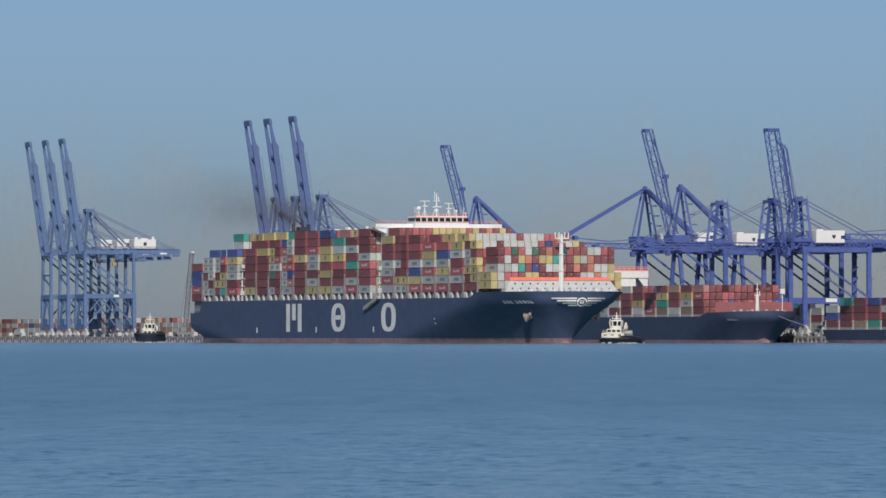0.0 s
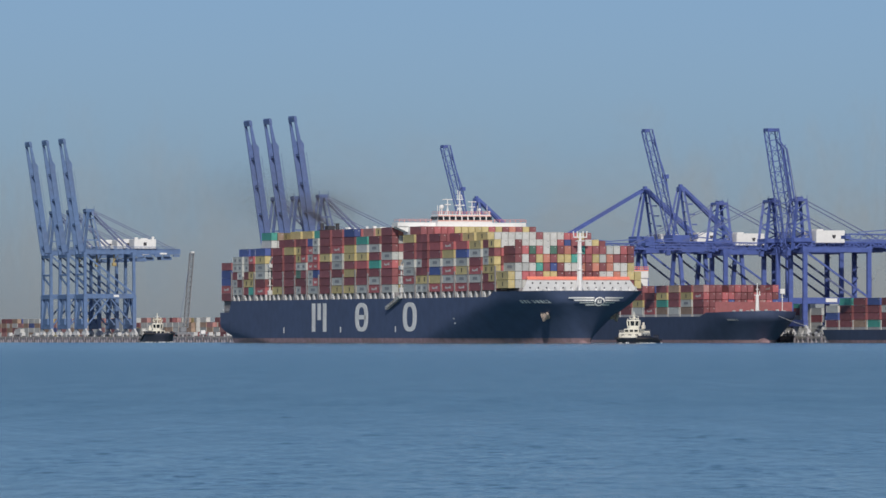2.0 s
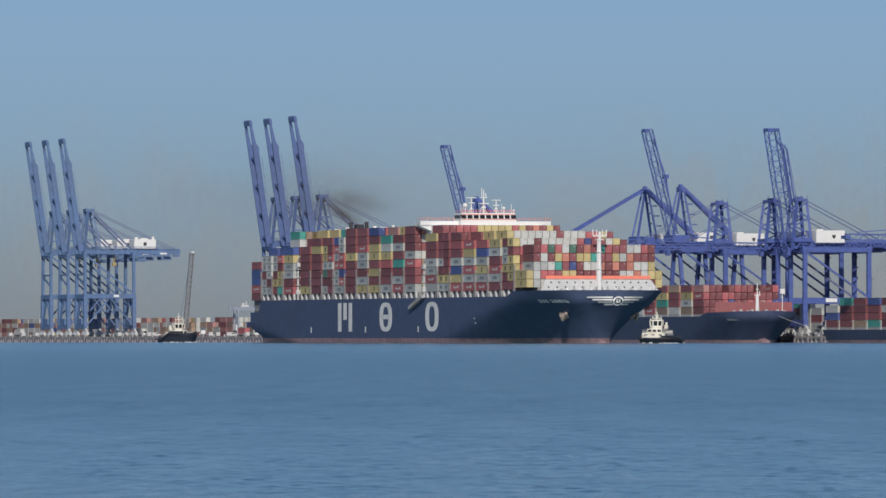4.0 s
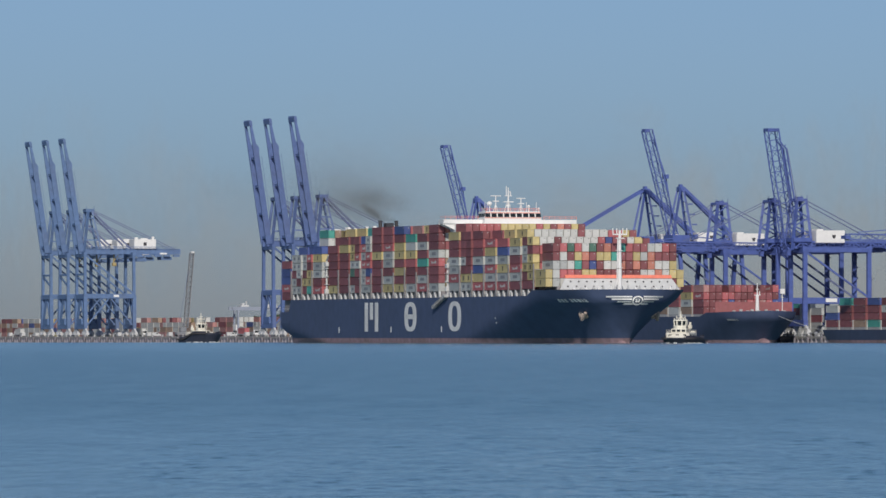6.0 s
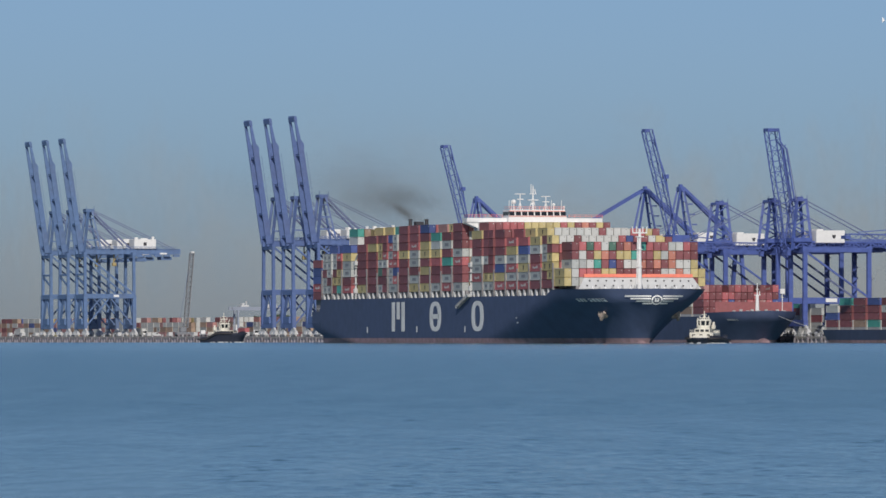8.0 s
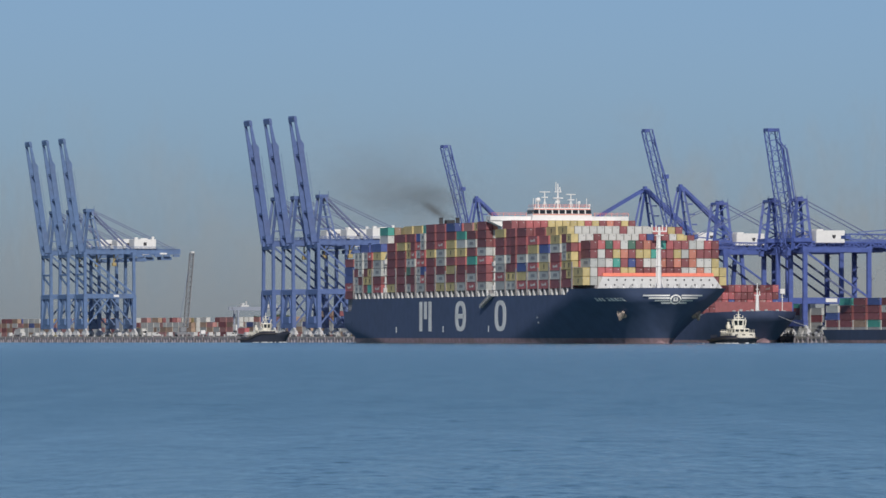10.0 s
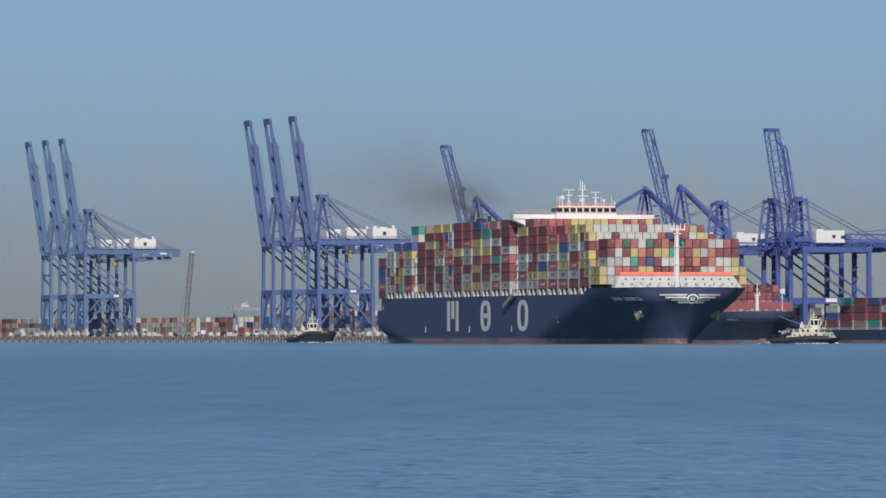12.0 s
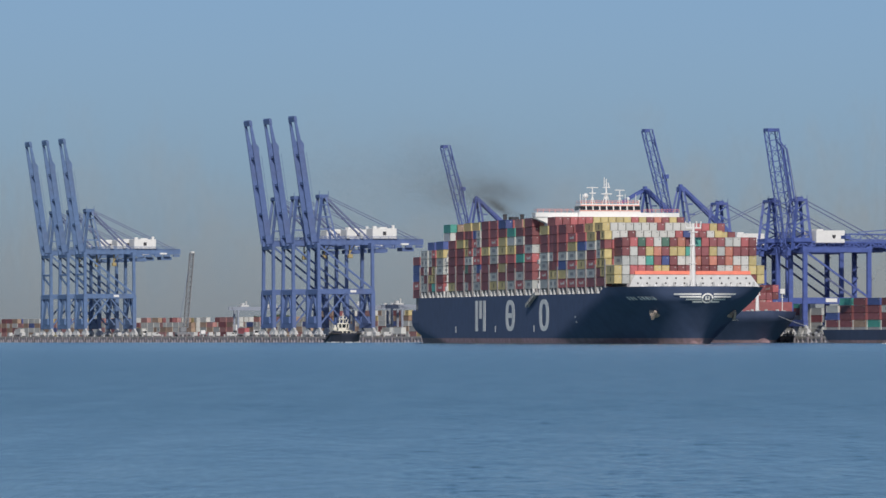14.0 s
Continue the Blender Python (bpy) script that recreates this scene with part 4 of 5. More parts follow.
def old_crane(m, raised, tower, label):
    """A lattice-boom crane, of the A-frame or the tower kind."""
    crane = thing("quay_crane", m, label, "crane", "lattice-boom quay cranes")
    g, h = 25.5, 8.0
    crane_bogies(crane, g, h)
    z = 32.5 if tower else 34.0
    for x in (0, g):
        for y in (-h, h):
            single("leg", crane, BLUE_OLD, ((x, y, 3.9), (x, y, 14), 1.45, 1.7), ((x, y, 13.5), (x, y if tower else y * 0.4, z), 1.35, 1.6))
        single("sill_beam", crane, BLUE_OLD, ((x, -h - 1, 5.0), (x, h + 1, 5.0), 1.8, 2.4))
        single("cross_beam", crane, BLUE_OLD, ((x, -h, z), (x, h, z), 1.8, 2.6))
    for y in (-h, h):
        plated = single("portal_beam", crane, BLUE_OLD, ((-0.5, y, 13.5), (g + 0.5, y, 13.5), 1.4, 2.2))
        bm = NEW()
        box(bm, 8, 12.5, y - 0.93, y - 0.87, 12.9, 14.3)
        part("name_plate", bm, WHITE, plated, "white plate on the portal beam")
        single("diagonal_brace", crane, STAY if y > 0 else BLUE_OLD, ((0.8, y, z - 1), (g - 0.6, y, 15), 0.6, 0.7))
        single("upper_beam", crane, BLUE_OLD, ((-1, y, z), (g + 1, y, z), 1.2, 1.8))
    for y in (-4, 4):
        bm = NEW()
        lattice(bm, (-3, y, z + 1.9), (44, y, z + 1.9), 1.4, 2.2, 14, 0.75, 0.4)
        part("girder", bm, BLUE_OLD, crane, "lattice girder")
        single("trolley_rail", crane, BLUE_OLD, ((-3, y * 0.7, z + 0.1), (44, y * 0.7, z + 0.1), 0.8, 1.3))
    bm = NEW()
    box(bm, -3.6, 3.6, -5.6, 5.6, z + 2.9, z + (4.6 if tower else 5.8), bevel=0.15)
    part("hinge_platform", bm, BLUE_OLD, crane, "deep-blue plated platform at the boom hinge")
    bm = NEW()
    for x in range(-2, 46, 6):
        box(bm, x, x + 4.6, -6.6, -5.2, z + 1.0, z + 1.25)
        for dx in (0, 2.3, 4.5):
            beam(bm, (x + dx, -6.5, z + 1.2), (x + dx, -6.5, z + 2.3), 0.14)
        beam(bm, (x, -6.5, z + 2.3), (x + 4.6, -6.5, z + 2.3), 0.14)
    part("walkway", bm, BLUE_OLD, crane)
    # boom
    hinge = Vector((-3.5 if tower else -0.8, 0, z + 1.9))
    if raised:
        far = hinge + Vector((-7.0 if tower else -11.6, 0, 43.2 if tower else 45.0))
    else:
        far = hinge + Vector((-46.0, 0, 0.5))
    bm = NEW()
    lattice(bm, hinge, far, 4.8 if tower else 4.0, (4.2 if tower else 3.2) if raised else 2.0, 11, 0.42, 0.16)
    boom = part("boom", bm, BLUE_OLD, crane, "raised lattice boom" if raised else "lowered lattice boom")
    bm = NEW()
    way = (far - hinge).normalized()
    across = Vector((-way.z, 0, way.x))
    if across.x < 0:
        across = -across
    if tower and raised:
        q = hinge + way * 36 + across * 4.2
        for y in (-1.6, 1.6):
            off = Vector((0, y, 0))
            beam(bm, hinge + way * 9 + across * 4.4 + off, q + off, 0.45, 0.45)
            beam(bm, q + off, far - way * 5 + across * 2.1 + off, 0.4, 0.4)
            for k in range(6):
                p = hinge + way * (10 + 5 * k)
                beam(bm, p + across * 2.0 + off, p + way * (2.5 if k % 2 else 0) + across * 4.3 + off, 0.24, 0.24)
                beam(bm, p + way * 5 + across * 2.0 + off, p + across * 4.3 + off, 0.2, 0.2)
    else:
        q = hinge + way * 27 + across * 3.0
        beam(bm, hinge + way * 12 + across * 1.7, q, 0.4, 0.4)
        beam(bm, q, far - way * 4 + across * 1.7, 0.3, 0.3)
    if not (tower and raised):
        box(bm, q.x - 0.7, q.x + 0.7, -1.9, 1.9, q.z - 0.8, q.z + 0.8)
    part("boom_stiffener", bm, BLUE_OLD, boom)
    bm = NEW()
    box(bm, far.x - (2.3 if tower and raised else 1.4), far.x + (2.3 if tower and raised else 0.5), -2.4, 2.4, far.z - 0.7, far.z + 0.5)
    part("boom_head", bm, BLUE_OLD, boom)
    # apex
    if tower:
        top = 51.0
        for y in (-4.5, 4.5):
            single("tower_leg", crane, BLUE_OLD, ((-3.8, y, z), (-1.6, y * 0.8, top), 0.85, 0.95))
            single("tower_leg", crane, BLUE_OLD, ((4.2, y, z), (2.2, y * 0.8, top), 0.85, 0.95))
            ties = []
            for k in range(5):
                z0, z1 = z + 3 + k * 3.0, z + 6.0 + k * 3.0
                f0, f1 = (z0 - z) / (top - z), (z1 - z) / (top - z)
                xa, xb = -3.8 + 2.2 * f0, 4.2 - 2.0 * f1
                if k % 2:
                    xa, xb = 4.2 - 2.0 * f0, -3.8 + 2.2 * f1
                ties.append(((xa, y * 0.9, z0), (xb, y * 0.9, z1), 0.45, 0.45))
            single("tower_brace", crane, BLUE_OLD, *ties)
            single("backstay", crane, STAY, ((2.2, y * 0.8, top), (32, y * 0.9, z + 3.4), 0.28, 0.35))
            single("forestay", crane, STAY, ((-1.6, y * 0.8, top), (far.x * 0.7 if not raised else q.x, y * 0.6, far.z + 1 if not raised else q.z), 0.22, 0.25))
        bm = NEW()
        box(bm, -2.2, 2.8, -3.4, 3.4, top - 0.3, top + 0.8, bevel=0.2)
        box(bm, -0.7, 1.4, -2.2, 2.2, top + 0.8, top + 1.5)
        for x in (-2.0, 0.3, 2.6):
            tube(bm, (x, -3.2, top + 0.7), (x, -3.2, top + 2.1), 0.1)
        part("tower_head", bm, BLUE_OLD, crane)
    else:
        top = 58.5
        for y in (-4.5, 4.5):
            single("apex_leg", crane, BLUE_OLD, ((-3.0, y * 0.8, z + 4), (1.0, y * 0.4, top), 0.65, 0.75))
            single("apex_leg", crane, BLUE_OLD, ((5.5, y * 0.8, z + 4), (2.0, y * 0.4, top), 0.65, 0.75))
            single("back_strut", crane, BLUE_OLD, ((2.0, y * 0.4, top), (24, y * 0.7, z + 4.5), 0.8, 1.1))
            if not raised:
                single("forestay", crane, BLUE_OLD, ((1.0, y * 0.5, top), (far.x * 0.75, y * 0.6, far.z + 1.6), 0.6, 0.8))
        bm = NEW()
        box(bm, 0.4, 2.6, -2.1, 2.1, top - 1.6, top + 0.4, bevel=0.3)
        box(bm, 0.9, 2.1, -1.0, 1.0, top + 0.4, top + 1.3)
        part("apex_head", bm, BLUE_OLD, crane)
        ties = [((3.2 - 0.3 * k, -4.0 + 0.3 * k, z + 7 + 4 * k), (5.0 - 0.55 * k, 4.0 - 0.3 * k, z + 7 + 4 * k), 0.5, 0.5) for k in range(4)]
        single("ladder_cage", crane, BLUE_OLD, *ties, *[((6.0 - 0.8 * k, -3.8 + 0.4 * k, z + 6 + 4 * k), (8.0 - 0.8 * k, -3.8 + 0.4 * k, z + 6 + 4 * k), 0.6, 0.5) for k in range(4)])
    bm = NEW()
    if tower:
        box(bm, 5.0, 16.4, -6.8, 5.8, z + 2.6, z + 7.3, bevel=0.15)
        box(bm, 6.0, 8.5, -5.0, 1.0, z + 7.3, z + 7.8, bevel=0.1)
    else:
        box(bm, 6.0, 13.6, -6.8, 3.0, z + 3.0, z + 6.8, bevel=0.15)
    house = part("machinery_house", bm, WHITE, crane, "white machinery house")
    bm = NEW()
    prism(bm, [(11.2, z + 5.6), (12.8, z + 5.6), (12.4, z + 4.3), (11.6, z + 4.3)], -6.86, -6.8)
    part("house_mark", bm, BLACK, house)
    bm = NEW()
    box(bm, -4.6, -2.8, -1.1, 1.1, z - 2.2, z - 0.2, bevel=0.2)
    part("driver_cabin", bm, BLUE_OLD, crane)
    part("stair", zigzag(g - 1.0, g + 1.0, h * 0.85, 4, 14), BLUE_OLD, crane)
    return crane


first = modern_crane(on_quay(3592), BLUE_NEW, "tall slate-blue box-girder quay crane with its boom raised", False)
for depth in (3632, 3664):
    copy_thing(first, on_quay(depth))
# the far three, paled by haze put into their paint
first = modern_crane(on_quay(3998), BLUE_HAZED, "tall haze-paled blue box-girder quay crane with its boom raised", True)
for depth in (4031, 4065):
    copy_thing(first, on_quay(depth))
A_UP, A_DOWN = "deep-blue A-frame quay crane with its lattice boom raised", "deep-blue A-frame quay crane with its boom lowered"
T_UP, T_DOWN = "deep-blue tower-frame quay crane with its lattice boom raised", "deep-blue tower-frame quay crane with its boom lowered"
raised_a = old_crane(on_quay(3358), True, False, A_UP)
copy_thing(raised_a, on_quay(3100))
old_crane(on_quay(3142), False, False, A_DOWN)
lowered_t = old_crane(on_quay(3052), False, True, T_DOWN)
copy_thing(lowered_t, on_quay(2994))
copy_thing(lowered_t, on_quay(2783))
old_crane(on_quay(2965), True, True, T_UP)


# ---- berthed ships ----
def berthed_ship(name, bow_x, bow_y, length, wide, deck, bow_deck, tiers, label, bridge_at=None, mix="rrrryrRrrwrkyrtrgrbrpo", bow_mix="rykrrRrtyrgkrywrpr", fore_mix="rRrrRrpRrb", pitch=2.6, start=8, run=22, seed=1, shown=()):
    hull = Hull(length, wide, deck, bow_deck, length - 30, 9, 60, run)
    heading = 90 - QUAY_TURN
    c, s = math.cos(radians(-heading)), math.sin(radians(-heading))
    ship = thing(name, pose(bow_x - c * length, bow_y - s * length, 0, 0, 0, -heading), label, "ship")
    part("hull", hull.mesh(1.0, 60, 12), [DARK_NAVY, BOOT], ship, "dark navy hull")
    bm = NEW()
    bmesh.ops.create_uvsphere(bm, u_segments=18, v_segments=10, radius=1, matrix=Matrix.Translation((length - 10.5, 0, -0.4)) @ Matrix.Diagonal((7.5, 2.2, 2.1, 1)))
    for f in bm.faces:
        f.smooth = True
    part("bulbous_bow", bm, BOOT, ship, "faded red top of the bulbous bow")
    rng = random.Random(seed)
    rows = int((wide - 1) // 2.5)
    for i in range(int((length - 38) // 14.4)):
        x0 = start + i * 14.4
        if bridge_at and abs(x0 + 6 - bridge_at) < 10:
            continue
        n = tiers[i % len(tiers)]
        bm = NEW()
        box(bm, x0, x0 + 12.3, -rows * 1.25 + 0.2, rows * 1.25 - 0.2, deck - 0.2, deck + 0.9)
        cover = part("hatch_cover", bm, GREY, ship)
        for r in range(rows):
            k0 = n - (1 if rng.random() < 0.28 else 0)
            if r == 0 and i < len(shown):
                k0 = len(shown[i])
            for k in range(k0):
                if not (r in (0, rows - 1) or k >= k0 - 2 or x0 > length - 80):
                    continue
                key = rng.choice(mix if x0 < length - 75 else bow_mix if x0 < length - 48 else fore_mix)
                if r == 0 and i < len(shown) and k < len(shown[i]):
                    key = shown[i][k]
                share("container", BOXES[key], cover, pose(x0 + 6.15, (r - (rows - 1) / 2) * 2.5, deck + 0.9 + k * pitch) @ Matrix.Diagonal((1, 1, (pitch - 0.07) / BOX_H, 1)), "%s steel container" % LOOKS[key])
        bm = NEW()
        for y in (-rows * 1.25, rows * 1.25):
            beam(bm, (x0 - 1, y * 0.98, deck - 0.2), (x0 - 1, y * 0.98, deck + 3.4), 0.4, 0.6)
        box(bm, x0 - 1.4, x0 - 0.6, -rows * 1.25, rows * 1.25, deck + 3.0, deck + 3.3)
        part("lashing_bridge", bm, GREY, ship)
    if bridge_at:
        bm = NEW()
        box(bm, bridge_at - 6, bridge_at + 5, -wide / 2 + 5, wide / 2 - 5, deck - 0.2, 26.0, bevel=0.1)
        part("accommodation_block", bm, WHITE, ship)
        bm = NEW()
        box(bm, bridge_at - 2, bridge_at + 5.6, -wide / 2, wide / 2, 25.4, 28.6, bevel=0.08)
        for s in (-1, 1):
            for x in (bridge_at - 1.6, bridge_at + 4.6):
                web = [(s * (wide / 2 - 0.1), 25.4), (s * (wide / 2 - 0.1), 18.0), (s * (wide / 2 - 1.1), 18.0), (s * (wide / 2 - 1.1), 21.4), (s * (wide / 2 - 4.2), 25.4)]
                near = [bm.verts.new((x, y, z)) for y, z in web]
                back = [bm.verts.new((x + 0.5, y, z)) for y, z in web]
                made = [bm.faces.new(near), bm.faces.new(back[::-1])] + [bm.faces.new((near[k], back[k], back[(k + 1) % 5], near[(k + 1) % 5])) for k in range(5)]
                bmesh.ops.recalc_face_normals(bm, faces=made)
        part("bridge_wing", bm, WHITE, ship, "white bridge wing on bracketed supports")
        bm = NEW()
        for z in (29.2, 29.8):
            beam(bm, (bridge_at + 5.3, -wide / 2, z), (bridge_at + 5.3, wide / 2, z), 0.22)
            beam(bm, (bridge_at - 2, -wide / 2, z), (bridge_at + 5.3, -wide / 2, z), 0.22)
        for k in range(17):
            y = -wide / 2 + k * wide / 16
            beam(bm, (bridge_at + 5.3, y, 28.6), (bridge_at + 5.3, y, 29.8), 0.16)
        box(bm, bridge_at + 5.62, bridge_at + 5.7, -wide / 2, wide / 2, 28.2, 28.6)
        part("wing_rail", bm, ORANGE, ship, "orange-red rail along the bridge wing")
        bm = NEW()
        tube(bm, (bridge_at, 0, 29), (bridge_at, 0, 38), 0.5, 0.3)
        part("mast", bm, WHITE, ship)
    reach = hull.breadth(length - 20, bow_deck) - 0.5
    bm = NEW()
    box(bm, length - 20.2, length - 19.9, -reach, reach, bow_deck - 0.1, bow_deck + 4.0, bevel=0.05)
    part("breakwater", bm, RED_PLATE, ship, "faded red breakwater across the foredeck")
    bm = NEW()
    for k in range(9):
        y = -reach + 1.5 + k * (2 * reach - 3) / 8
        box(bm, length - 15.5 + k % 3, length - 14.5 + k % 3, y * 0.7 - 0.5, y * 0.7 + 0.5, bow_deck - 0.1, bow_deck + 0.8 + 0.4 * (k % 2))
    part("deck_gear", bm, GREY, ship)
    bm = NEW()
    tube(bm, (length - 16, 0, bow_deck), (length - 16, 0, bow_deck + 6.6), 0.75, 0.6)
    tube(bm, (length - 16, 0, bow_deck + 6.5), (length - 16, 0, bow_deck + 11), 0.25, 0.15)
    box(bm, length - 16.4, length - 15.6, -1.1, 1.1, bow_deck + 6.4, bow_deck + 6.7)
    box(bm, length - 16.2, length - 15.8, -0.6, 0.6, bow_deck + 8.6, bow_deck + 8.8)
    tube(bm, (length - 16, 0.9, bow_deck + 6.6), (length - 16, 0.9, bow_deck + 8.0), 0.2)
    part("foremast", bm, WHITE, ship)
    # plain white box, with a post added to hold it up
    bm = NEW()
    tube(bm, (length - 19, reach * 0.72, bow_deck - 0.1), (length - 19, reach * 0.72, bow_deck + 8.2), 0.16)
    box(bm, length - 19.5, length - 18.5, reach * 0.72 - 0.9, reach * 0.72 + 0.9, bow_deck + 7.0, bow_deck + 8.9, bevel=0.1)
    part("box_post", bm, WHITE, ship, "white box on a post")
    return ship, hull


def berth(depth, off):
    p = Vector((rail_x(depth), depth, 0)) - INLAND * (4.5 + off)
    return p.x, p.y


red_ship, red_hull = berthed_ship("container_ship", *berth(2935, 17), 285, 32, 9.8, 11.2, (4, 4, 4, 4, 4, 4), "dark-hulled container ship with red containers, moored at the quay", 88, pitch=2.76, seed=5)
x = 272.5
for w in (0.6, 0.5, 0.5, 0.5, 0.5, 0, 0.3):
    if w:
        bm = NEW()
        side_plate(red_hull, bm, [(x, 8.2), (x + w, 8.2), (x + w, 8.8), (x, 8.8)])
        part("name_bar", bm, GREY, red_ship)
    x += w + 0.3


def mooring_line(p, q, sag):
    bm = NEW()
    p, q = Vector(p), Vector(q)
    last = p
    for k in range(1, 9):
        f = k / 8
        at = p.lerp(q, f) - Vector((0, 0, sag * 4 * f * (1 - f)))
        beam(bm, last, at, 0.1)
        last = at
    tagged(part("mooring_line", bm, GREY), "pale mooring rope from the ship's bow to the quay", "rope", "mooring lines")


bow_at = red_ship.matrix_basis @ Vector((281, 3, 10.4))
for depth, off in ((2905, 1.0), (2893, 1.6)):
    m = on_quay(depth, -3.2)
    mooring_line(bow_at, (m.translation.x, m.translation.y, QUAY_Z + 0.8), off)
berthed_ship("container_ship", *berth(2643, 17), 210, 30, 4.7, 6.3, (3, 3, 4, 3, 3, 3, 3, 3, 3, 4, 3), "dark-hulled container ship with mixed containers, moored at the quay", None, "rrrbbttgwrkw", "rrrbbttgwrkw", start=2, run=6, seed=9,
              shown=("rbw", "rrrt", "krrr", "trrb", "rrgr", "krrr", "trrb"))


# ---- tugs ----
class TugHull(Hull):
    """A short hull whose deck sweeps up from a low stern to the bow."""

    def top(self, x):
        f = min(1.0, max(0.0, (x - 7) / 15))
        return self.deck + (self.bow_deck - self.deck) * f * f * (3 - 2 * f)


def build_tug(label, deck, bow_rise, house_height, mast_height, house_forward):
    tug = thing("tug", pose(0, 0, 0), label, "tug")
    hull = TugHull(30, 11.5, deck, deck + bow_rise, 17, 2.0, 9, 3)
    part("hull", hull.mesh(0.35, 40, 8), [TUG_PAINT, TUG_PAINT], tug, "black tug hull")
    bm = NEW()
    for i in range(24):
        x0, x1 = 1 + i * 1.16, 1 + (i + 1) * 1.16
        for s in (-1, 1):
            beam(bm, (x0, s * (hull.breadth(x0, hull.top(x0)) + 0.15), hull.top(x0) - 0.2), (x1, s * (hull.breadth(x1, hull.top(x1)) + 0.15), hull.top(x1) - 0.2), 0.5, 0.6)
    part("fender", bm, TUG_RUBBER, tug, "black rubber fender round the hull")
    z = deck - 0.3
    bm = NEW()
    box(bm, 8.2, 22.4, -3.9, 3.9, z, z + 2.6, bevel=0.3)
    box(bm, 21.6, 24.2, -2.6, 2.6, z, z + 1.7, bevel=0.3)
    box(bm, 5.6, 8.4, -3.0, 3.0, z, z + 1.5, bevel=0.2)
    house = part("deckhouse", bm, BUFF, tug, "long cream deckhouse")
    for k in range(5):
        for s in (-1, 1):
            bm = NEW()
            tube(bm, (10.0 + k * 2.4, s * 3.86, z + 1.7), (10.0 + k * 2.4, s * 3.94, z + 1.7), 0.36, sides=10)
            part("porthole", bm, GLASS, house)
    for y in (-2.4, 0, 2.4):
        bm = NEW()
        box(bm, 22.36, 22.44, y - 0.5, y + 0.5, z + 1.3, z + 2.0)
        part("window", bm, GLASS, house)
    bm = NEW()
    box(bm, 11.0, 20.2, -2.5, 2.5, z + 2.55, z + 3.9, bevel=0.15)
    upper = part("upper_house", bm, BUFF, tug, "cream upper deckhouse")
    for s in (-1, 1):
        for x in (12.4, 14.6, 18.4):
            bm = NEW()
            box(bm, x, x + 1.0, s * 2.5 - 0.04, s * 2.5 + 0.04, z + 2.75, z + 3.6)
            part("window", bm, GLASS, upper)
        # flat dark panel: the shade inside a doorway, put into the colour
        bm = NEW()
        box(bm, 19.0, 20.2, s * 3.9 - 0.04, s * 3.9 + 0.04, z + 0.3, z + 2.1)
        part("door", bm, GLASS, house, "dark panel painted as a doorway's shade")
    for y in (-1.6, 0.0, 1.6):
        bm = NEW()
        box(bm, 20.16, 20.24, y - 0.6, y + 0.6, z + 2.85, z + 3.6)
        part("window", bm, GLASS, upper)
    bm = NEW()
    for s in (-1, 1):
        for x in range(9, 23, 2):
            beam(bm, (x, s * 3.8, z + 2.5), (x, s * 3.8, z + 3.5), 0.1)
        beam(bm, (9, s * 3.8, z + 3.5), (22, s * 3.8, z + 3.5), 0.1)
    part("upper_rail", bm, BUFF, tug)
    bm = NEW()
    bmesh.ops.create_cone(bm, cap_ends=True, segments=8, radius1=2.05, radius2=2.15, depth=1.1, matrix=pose(16.6, 0, z + 4.4, 0, 0, 22.5))
    wheel = part("wheelhouse", bm, BUFF, tug, "cream wheelhouse with large raked windows")
    bm = NEW()
    bmesh.ops.create_cone(bm, cap_ends=True, segments=8, radius1=1.95, radius2=2.2, depth=1.7, matrix=pose(16.6, 0, z + 5.7, 0, 0, 22.5))
    part("window_band", bm, GLASS, wheel, "dark wheelhouse windows")
    for k in range(8):
        c, s = math.cos(k * math.tau / 8 + 0.39), math.sin(k * math.tau / 8 + 0.39)
        bm = NEW()
        beam(bm, (16.6 + 2.0 * c, 2.0 * s, z + 4.8), (16.6 + 2.25 * c, 2.25 * s, z + 6.6), 0.36)
        part("window_pillar", bm, BUFF, wheel)
    bm = NEW()
    bmesh.ops.create_cone(bm, cap_ends=True, segments=8, radius1=2.45, radius2=2.2, depth=0.45, matrix=pose(16.6, 0, z + 6.7, 0, 0, 22.5))
    part("wheelhouse_roof", bm, BUFF, wheel)
    bm = NEW()
    tube(bm, (16.2, 0, z + 6.8), (15.9, 0, z + 11.0), 0.22, 0.12)
    box(bm, 15.7, 16.4, -1.5, 1.5, z + 8.3, z + 8.55)
    box(bm, 15.7, 16.2, -0.8, 0.8, z + 9.5, z + 9.7)
    for s in (-1, 1):
        tube(bm, (16.1, s * 1.4, z + 8.4), (16.1, s * 1.4, z + 9.3), 0.12)
        tube(bm, (15.0, s * 1.5, z + 6.8), (16.0, 0, z + 9.4), 0.13)
        tube(bm, (17.4, s * 1.4, z + 6.8), (17.6, s * 1.9, z + 8.4), 0.16)
    part("mast", bm, BUFF, tug)
    for s in (-1, 1):
        bm = NEW()
        box(bm, 11.6, 13.2, s * 2.4 - 0.65, s * 2.4 + 0.65, z + 3.8, z + 5.2, bevel=0.25)
        tube(bm, (12.4, s * 2.4, z + 5.1), (12.2, s * 2.4, z + 6.0), 0.4)
        part("funnel", bm, BUFF, tug, "cream funnel")
